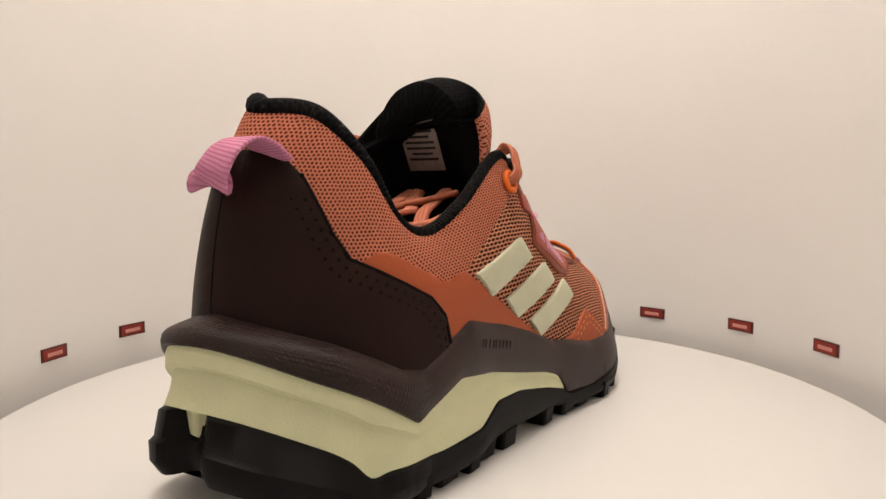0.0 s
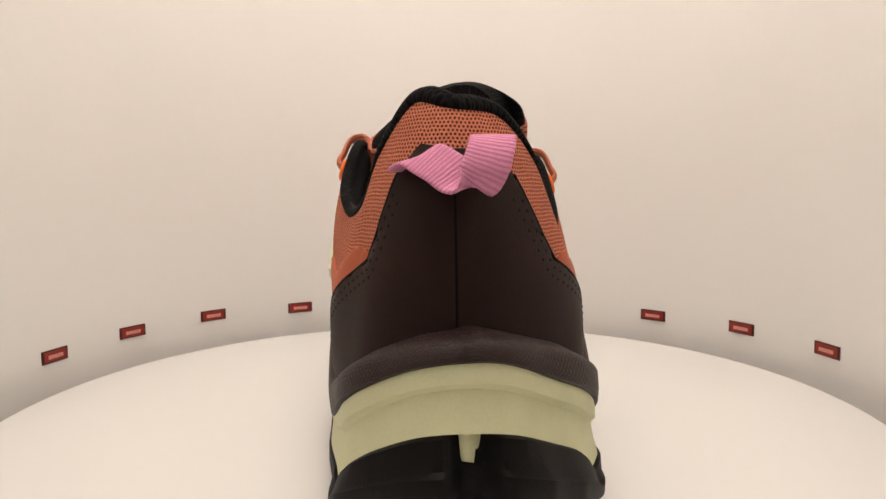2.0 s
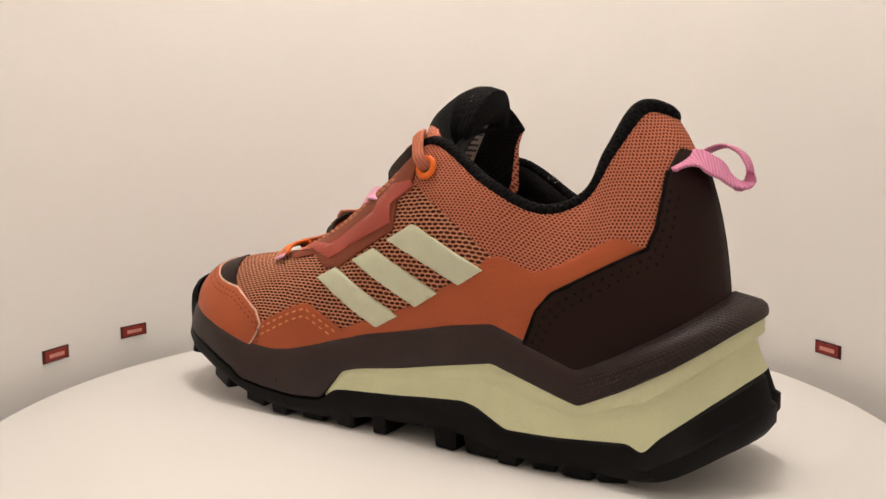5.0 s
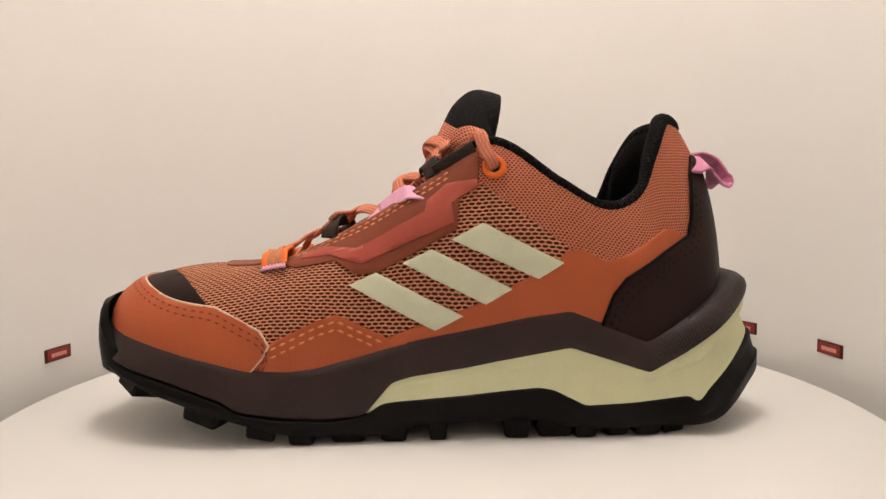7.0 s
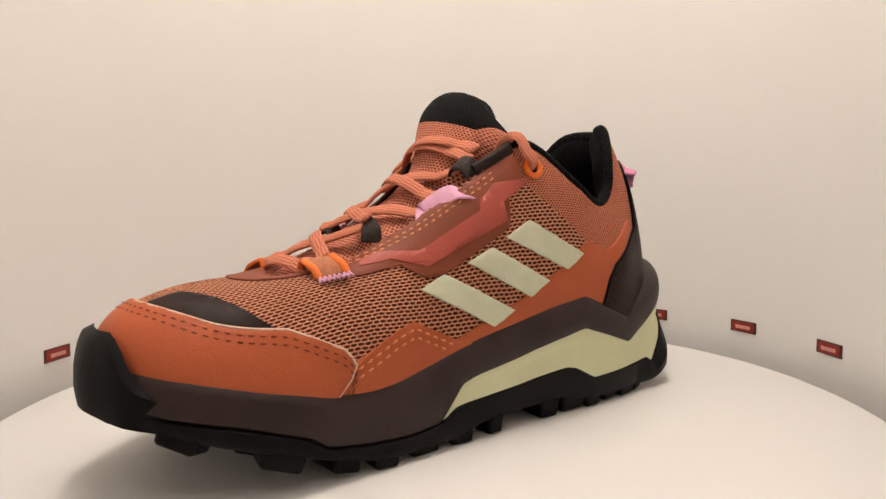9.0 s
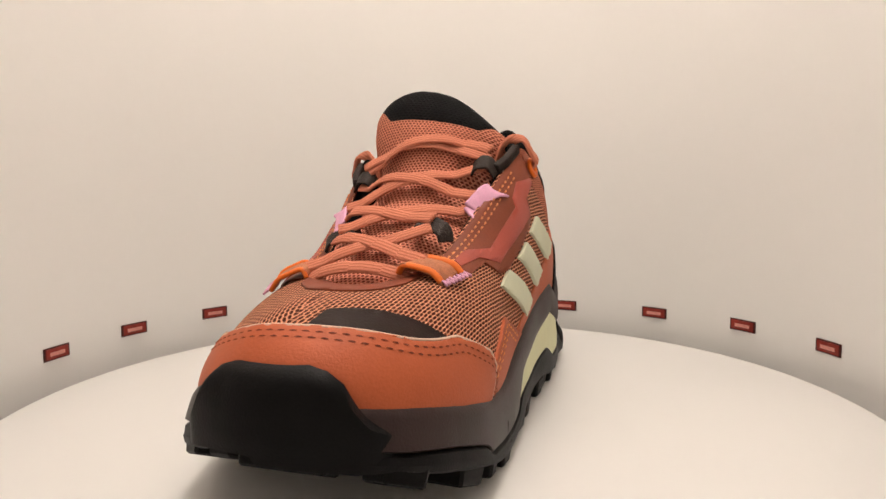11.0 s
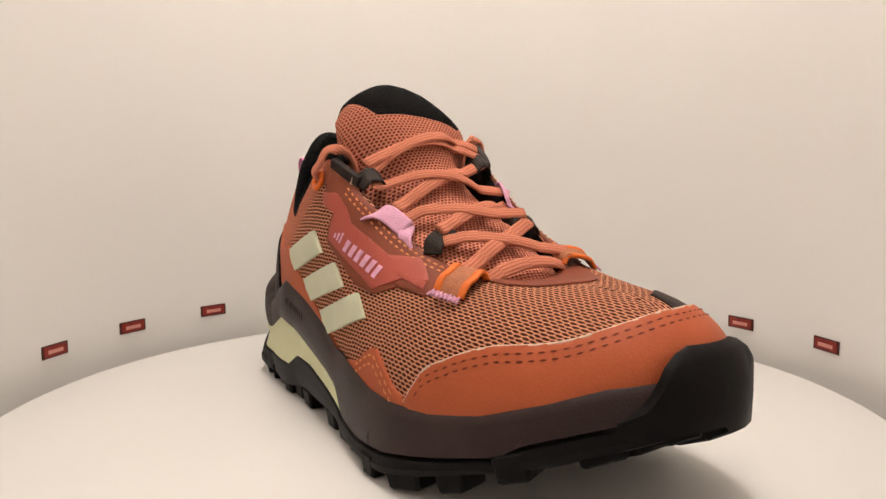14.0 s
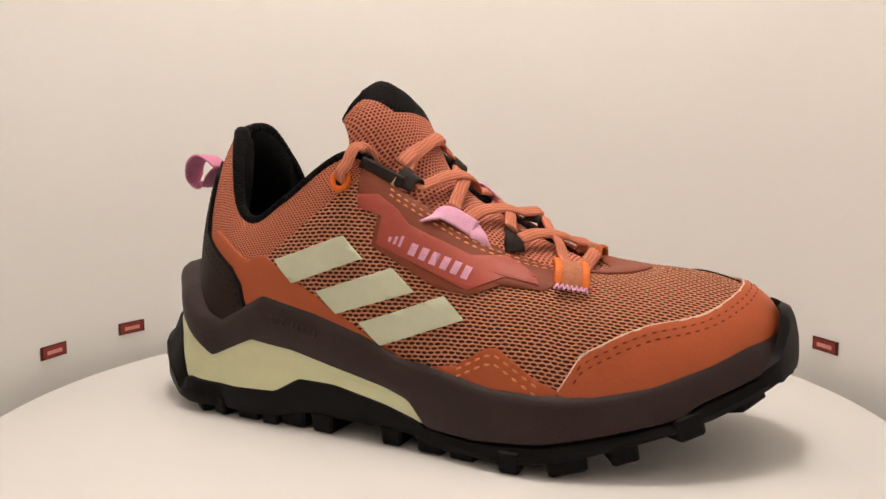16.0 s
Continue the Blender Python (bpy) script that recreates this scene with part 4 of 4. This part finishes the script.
def tongue():
    nv, na = 110, 72
    v = np.linspace(0, 1, nv)
    a = np.linspace(0, 2 * np.pi, na, endpoint=False)
    V, A = np.meshgrid(v, a, indexing="ij")
    flat = 0.55
    u = np.sign(np.cos(A)) * np.abs(np.cos(A)) ** flat
    s = np.sign(np.sin(A)) * np.abs(np.sin(A)) ** flat
    ear = np.clip((np.abs(u) - 0.62) / 0.30, 0, 1)
    V = V + (0.095 * ear ** 1.3 - 0.012) * np.exp(-((V - 0.735) / 0.10) ** 2)
    p, n, th = tongue_front(V, u)
    p = p + n * ((s - 1) * 0.5 * th)[..., None]
    pv = p.reshape(-1, 3)
    uv = np.stack([p[..., 1] + 0.35 * (s - 1) * th, V * 0.125], -1).reshape(-1, 2)
    front, back = [], []
    edge = 0.725
    for i in range(nv - 1):
        for j in range(na):
            k = (j + 1) % na
            f = (i * na + j, (i + 1) * na + j, (i + 1) * na + k, i * na + k)
            aa = (a[j] + np.pi / na)
            orange = v[i] < edge and math.sin(aa) > -0.55
            (front if orange else back).append(f)
    back.append(tuple((nv - 1) * na + j for j in range(na)))
    back.append(tuple(range(na))[::-1])

    def piece(name, faces, mat, label):
        used = sorted({i for f in faces for i in f})
        idx = {o: k for k, o in enumerate(used)}
        me = mesh_of(name, pv[used], [tuple(idx[i] for i in f) for f in faces], uv[used])
        bm = bmesh.new()
        bm.from_mesh(me)
        bmesh.ops.recalc_face_normals(bm, faces=bm.faces[:])
        bm.to_mesh(me)
        bm.free()
        part(name, me, mat, shoe, label)

    piece("tongue", front, TONGUE_KNIT, "rust-orange mesh tongue front")
    piece("tongue_lining", back, BLACK_KNIT, "black padded tongue top and back")


tongue()


def tongue_label():
    p, n, th = tongue_front(0.70, 0.04)
    d = tongue_row(0.72)[0] - tongue_row(0.68)[0]
    d /= np.linalg.norm(d)
    m = Matrix((Vector((0, 1, 0)), Vector(d), Vector(-n))).transposed().to_4x4()
    if m.to_3x3().determinant() < 0:
        m = Matrix((Vector((0, -1, 0)), Vector(d), Vector(-n))).transposed().to_4x4()
    m.translation = Vector(p - n * (th + 0.0008))
    base = part("size_label", rounded_box("size_label", 0.0175, 0.028, 0.0007, 0.0003, m, 1), LABEL_CLOTH, shoe, "grey printed size label inside the tongue")
    for k in range(9):
        part("print_bar", rounded_box("print_bar", 0.0138 - 0.004 * (k % 3 == 1), 0.0011, 0.0003, 0.0001, m @ pose(0, 0.0115 - 0.0025 * k, 0.0005), 1), INK_AND_HOLE, base)


tongue_label()

# ---- laces, loops, eyelets ----
LACE_UP = np.array((0.62, 0.0, 0.78))


def mmv(*p):
    return np.array(p, float) / 1000


def over_tongue(a, b, lift, bow=0.0, ends=0.0):
    """A lace from a to b that runs over the tongue."""
    out = []
    vs = np.linspace(0, 1, 121)
    for f in np.linspace(0, 1, 30):
        p = a + (b - a) * f
        p = p + LACE_UP * (bow * 4 * f * (1 - f))
        row = tongue_row(vs)[0]
        i = int(np.argmin(np.abs(row[:, 0] * 0.55 - row[:, 2] * 0.83 - (p[0] * 0.55 - p[2] * 0.83))))
        u = (p[1] + 0.004) / max(1e-4, float(tongue_row(vs[i])[1]))
        surf, n, _ = tongue_front(vs[i], np.clip(u, -1.05, 1.05))
        h = (p - surf) @ n
        w = np.clip(min(f, 1 - f) / 0.14, 0, 1)
        if h < lift:
            p = p + n * (lift - h) * w
        out.append(p)
    return np.array(out)


EY = {"Ao": mmv(65, -29, 65), "Bo": mmv(65, 18.5, 70), "Ab": mmv(43, -25, 78), "Bb": mmv(45, 15, 83), "Ap": mmv(22, -31, 85.5), "Bp": mmv(19, 24, 91),
      "At": mmv(1, -32, 101), "Bt": mmv(2, 26, 106)}
EY = {k: p + mmv(1.4, 0, 2.0) for k, p in EY.items()}


def laces():
    runs = [("Ao", "Bo", 0.0022, 0.0, -3, -4), ("Bo", "Ab", 0.0030, 0.0012, 3, -1), ("Ao", "Bb", 0.0020, 0.0, 4, 0), ("Ab", "Bp", 0.0020, 0.0, 4, -3), ("Bb", "Ap", 0.0030, 0.0010, 4, -2),
            ("Ap", "Bt", 0.0020, 0.0, 4, 1), ("Bp", "At", 0.0030, 0.0010, 4, -4)]
    for a, b, lift, bow, da, db in runs:
        pa = EY[a] + np.array((-0.55, 0, 0.83)) * da / 1000
        pb = EY[b] + np.array((-0.55, 0, 0.83)) * db / 1000
        path = over_tongue(pa, pb, lift + 0.0022, bow)
        part("lace", sweep("lace", path, 0.0058, 0.0018, LACE_UP), LACE, shoe, "flat rust-coloured woven lace")
    # two upper runs from the top loops across and up to the eyelets
    path = over_tongue(EY["At"] + mmv(-3, 0, 5), EY["Bt"] + mmv(-2, 0, 3), 0.0024, 0.004)
    path[:, 2] += 0.004 * np.sin(np.linspace(0, np.pi, len(path))) ** 0.8
    path[:, 0] -= 0.0026 * np.sin(np.linspace(0, np.pi, len(path))) ** 0.8
    part("lace", sweep("lace", path, 0.0058, 0.0018, LACE_UP), LACE, shoe, "flat rust-coloured woven lace")
    path = over_tongue(EY["At"] + mmv(-1, 0, 1), EY["Bt"] + mmv(-5, 0, 7), 0.0034, 0.003)
    path[:, 2] += 0.0055 * np.sin(np.linspace(0, np.pi, len(path))) ** 0.7
    path[:, 0] -= 0.0036 * np.sin(np.linspace(0, np.pi, len(path))) ** 0.7
    part("lace", sweep("lace", path, 0.0058, 0.0018, LACE_UP), LACE, shoe, "flat rust-coloured woven lace")


laces()


def tucked_lace():
    """The loose ends: two bights and their tails, lying in a bundle behind the tongue."""
    runs = ([(-2, -20, 101), (-14, -20, 97), (-28, -17, 92), (-40, -10, 89), (-47, 1, 88), (-43, 11, 89), (-31, 14, 92), (-18, 12, 96)],
            [(-4, 10, 102), (-16, 10, 98), (-29, 6, 94), (-40, -2, 91), (-44, -11, 90), (-38, -19, 91), (-26, -22, 94), (-14, -22, 98)],
            [(-6, -8, 102), (-18, -10, 98), (-31, -12, 94), (-42, -16, 89), (-50, -14, 84)],
            [(-8, 4, 101), (-20, 0, 97), (-32, -6, 94), (-38, 4, 92), (-30, 10, 94), (-20, 4, 98)],
            [(-12, -16, 100), (-24, -8, 97), (-34, 2, 94), (-44, 9, 89), (-52, 10, 83)])
    for k, pts in enumerate(runs):
        path = smooth_path([mmv(x - 2, y, z + 0.6 * k - 5) for x, y, z in pts], 44)
        part("tucked_lace", sweep("tucked_lace", path, 0.0056, 0.0026, (0.2, 0.15 * (-1) ** k, 1)), LACE, shoe, "loose rust lace end tucked inside the shoe")


tucked_lace()


def eyelet(side, x, z):
    q, t = locate(side, x / 1000, z / 1000)
    p, n = on_upper(q, t, 0.0012), upper_normal(q, t)
    m = Vector(n).to_track_quat("Z", "Y").to_matrix().to_4x4()
    m.translation = Vector(p)
    v, f = [], []
    R, r, a, b = 0.0034, 0.0013, 28, 10
    for i in range(a):
        for j in range(b):
            w, s = 2 * math.pi * i / a, 2 * math.pi * j / b
            v.append(m @ Vector(((R + r * math.cos(s)) * math.cos(w), (R + r * math.cos(s)) * math.sin(w), 0.8 * r * math.sin(s))))
    for i in range(a):
        for j in range(b):
            f.append((i * b + j, (i + 1) % a * b + j, (i + 1) % a * b + (j + 1) % b, i * b + (j + 1) % b))
    ring_ob = part("eyelet", mesh_of("eyelet", v, f), ORANGE, shoe, "neon orange plastic eyelet ring")
    # flat dark disc paints the shade inside the ring; no real opening
    bm = bmesh.new()
    bmesh.ops.create_circle(bm, cap_ends=True, radius=0.0030, segments=20, matrix=m @ Matrix.Translation((0, 0, -0.0006)))
    part("eyelet_hole_shade", from_bm("eyelet_hole_shade", bm), INK_AND_HOLE, ring_ob)
    # the lace leaves the ring, climbs over the collar edge and ducks inside
    edge = upper(q + side * 0.25, 1.0)
    out = edge - p
    pts = [p - n * 0.001, p + n * 0.0035 + out * 0.22, p + n * 0.0042 + out * 0.62, edge + n * 0.0025 + np.array((0, 0, 0.0035)), edge - n * 0.006 + np.array((0.002, 0, 0.003)), edge - n * 0.010 + np.array((0.004, 0, -0.008))]
    path = smooth_path(pts, 26)
    ups = np.gradient(path, axis=0)
    ups = np.cross(ups, np.cross(n[None], ups))
    ups = np.where((ups @ n)[:, None] < 0, -ups, ups) + n * 1e-3
    part("lace_end", sweep("lace_end", path, 0.0052, 0.0021, ups), LACE, shoe, "rust lace looped over the collar edge")


eyelet(1, -20.5, 107.5)
eyelet(-1, -21.5, 101.5)


def webbing(name, pts, width, across_dir, material, label, thick=0.0013, n=22):
    path = smooth_path(pts, n)
    tang = np.gradient(path, axis=0)
    ups = np.cross(np.broadcast_to(np.asarray(across_dir, float), tang.shape), tang)
    return part(name, sweep(name, path, width, thick, ups, 12, flat=5), material, shoe, label)


def zigzag(pts_a, pts_b, n, parent):
    path = []
    for k in range(n):
        f = k / (n - 1)
        path.append(pts_a[0] * (1 - f) + pts_a[1] * f if k % 2 else pts_b[0] * (1 - f) + pts_b[1] * f)
    path = np.array(path)
    path = np.stack([np.interp(np.linspace(0, n - 1, n * 4), range(n), path[:, k]) for k in range(3)], 1)
    part("bar_tack", sweep("bar_tack", path, 0.0009, 0.0008, (0.3, 0, 0.9), 6), PINK_THREAD, parent, "pale pink zigzag bar tack")


def lace_loops():
    def rest(x, y, h):
        return on_upper(*top_point(x, y), h / 1000)

    for s, foot, mid, tip, cross in ((-1, rest(67.5, -38, 1.2), rest(66.3, -31.5, 3.6), rest(64.5, -27, 3.8), mmv(0.9, 0.30, -0.16)),
                                     (1, rest(66.5, 28, 1.2), rest(66.3, 21, 3.8), rest(65.3, 16, 4.4), mmv(0.85, -0.45, -0.2))):
        cross = cross / np.linalg.norm(cross)
        pts = [foot, (foot + mid) / 2 + mmv(0, s * 0.7, 0.8), mid, tip, tip + mmv(0, -s * 2, -3)]
        loop = webbing("lace_loop", pts, 0.0118, cross, DUSTY_WEB, "dusty orange webbing lace loop with neon edges")
        for k in (-1, 1):
            edge = smooth_path([p + cross * k * 0.0050 + mmv(0, s * 0.3, 0.4) for p in pts], 22)
            tang = np.gradient(edge, axis=0)
            part("neon_edge", sweep("neon_edge", edge, 0.0030, 0.0016, np.cross(np.broadcast_to(cross, tang.shape), tang), 8), ORANGE_WEB, loop)
        a0, a1 = foot - cross * 0.006 + mmv(0, s * 0.9, 0.9), foot + cross * 0.006 + mmv(0, s * 0.9, 0.9)
        dn = mmv(0, s * 2.4, -1.6)
        zigzag((a0, a1), (a0 + dn, a1 + dn), 15, loop)
    # dark loops over the middle lace pair
    for s, a, b, c in ((-1, mmv(44.5, -29.5, 74.5), mmv(43, -25, 80.5), mmv(41.5, -19, 83)), (1, mmv(45.5, 20.5, 79.5), mmv(44, 16, 85.5), mmv(43, 10, 87))):
        cr = mmv(0.8, -s * 0.25, -0.55) / np.linalg.norm(mmv(0.8, -s * 0.25, -0.55))
        webbing("dark_lace_loop", [a, (a + b) / 2 + mmv(0, s * 1, 1), b, c, c + mmv(-1, -s * 2, -3)], 0.0078, cr, DARK_WEB, "dark brown webbing lace loop", 0.0013)
    # pink loops, folded
    for s, a, b, c, d in ((-1, mmv(34, -33, 74), mmv(28, -30, 84), mmv(20, -32.5, 87.5), mmv(9, -37, 85.5)), (1, mmv(28, 27, 82), mmv(23, 23.5, 91.5), mmv(15, 27, 96), mmv(5, 32, 95))):
        webbing("pink_lace_loop", [a, (a + b) / 2 + mmv(0, s * 1.2, 1.0), b], 0.0062, mmv(0.85, 0, -0.5) * 1000, SOFT_PINK, "pale pink folded webbing lace loop")
        webbing("pink_lace_loop", [b + mmv(1, s * 1, -1), c + mmv(0, s * 1.6, 1.2), (c + d) / 2 + mmv(0, s * 1.8, 1.8), d, d + mmv(-2, -s * 1, -4)], 0.0078, mmv(0.5, -s * 0.75, 0.40) * 1000, SOFT_PINK, "pale pink folded webbing lace loop")
    # dark top loops beside the collar
    for s, a, b, c in ((-1, mmv(-14, -39.5, 109), mmv(-5, -38, 104.5), mmv(1, -35.5, 101)), (1, mmv(-13, 34.5, 116), mmv(-4, 32, 110.5), mmv(2, 29, 107))):
        webbing("top_cord", [a, b, c], 0.0046, mmv(0.5, 0, 0.8) * 1000, DARK_WEB, "black cord along the top of the eyestay", 0.0036)
        webbing("top_lace_loop", [c + mmv(0, s * 0.5, -2), c + mmv(2, -s * 2.5, 2.5), c + mmv(3, -s * 7, 2.5), c + mmv(2, -s * 10, -1)], 0.0082, mmv(0.75, 0, -0.66) * 1000, DARK_WEB, "dark brown webbing lace loop", 0.0012)
        part("cord_clip", rounded_box("cord_clip", 0.002, 0.0025, 0.0045, 0.0005, pose(*(c + mmv(-2.5, s * 1.6, 0.5)), 0, 30, 0)), CREASE, shoe, "small pale thread clip")


lace_loops()


def pull_tab():
    pts = [mmv(-106, -5, 108.5), mmv(-112.5, -4.5, 113), mmv(-118.5, -3.5, 114.2), mmv(-124, -2, 111), mmv(-126.6, 0, 105.6), mmv(-125.6, 2.5, 101.5), mmv(-122.5, 6, 102.5), mmv(-118, 10.5, 106.5), mmv(-112, 15.5, 109), mmv(-105, 19.5, 106)]
    lie = [(0, 1, 0)] * 5 + [(0.02, 1, 0), (0.06, 0.96, -0.1), (0.12, 0.9, -0.25), (0.2, 0.85, -0.35), (0.3, 0.8, -0.35)]
    path, w = smooth_path(pts, 60), smooth_path(lie, 60)
    ups = np.cross(w, np.gradient(path, axis=0))
    part("pull_tab", sweep("pull_tab", path, 0.0125, 0.0013, ups, 12, flat=6), PINK, shoe, "pink ribbed webbing pull loop folded at the heel")


pull_tab()


def rim_mark():
    """Unreadable debossed lettering on the lateral rim, as plain low bars."""
    for k in range(9):
        x = -0.052 + 0.0026 * k
        i = int(np.argmin(np.abs(FOOT[:, 0] - x) + (IS_B * 1.0)))
        z = Z_TOP[i] - 0.0075
        p = FOOT[i] + OUT[i] * 0.0036
        m = pose(p[0], p[1], z, 0, 13, math.degrees(math.atan2(OUT[i][1], OUT[i][0])) + 90)
        part("mark_bar", rounded_box("mark_bar", 0.0015 if k % 3 else 0.0009, 0.0008, 0.0030, 0.0002, m, 1), RIM, shoe)


rim_mark()


def mould_lines():
    """Short upright joint lines in the rim at the ball of the foot."""
    for x, side in ((0.056, True), (0.050, False)):
        i = int(np.argmin(np.abs(FOOT[:, 0] - x) + (IS_B != side) * 1.0))
        path = [(*(FOOT[i] + OUT[i] * off), Z_FOAM[i] + (Z_TOP[i] - Z_FOAM[i]) * f) for f, off in ((0.05, 0.0034 + 0.0027 * FRONT[i]), (0.15, 0.0035 + 0.0024 * FRONT[i]), (0.3, 0.0038 + 0.0017 * FRONT[i]))]
        part("mould_line", sweep("mould_line", np.array(path), 0.0004, 0.0005, (*OUT[i], 0), 6), RIM, shoe)


mould_lines()


def motions():
    for ob, seat in ((shoe, pose(0, -0.002, -0.001)), (turntable, pose(0, 0, 0))):
        walk(ob, [(t / 2, pose(0, 0, 0, 0, 0, 60.05 + 17.4386 * t / 2) @ seat) for t in range(33)])


motions()
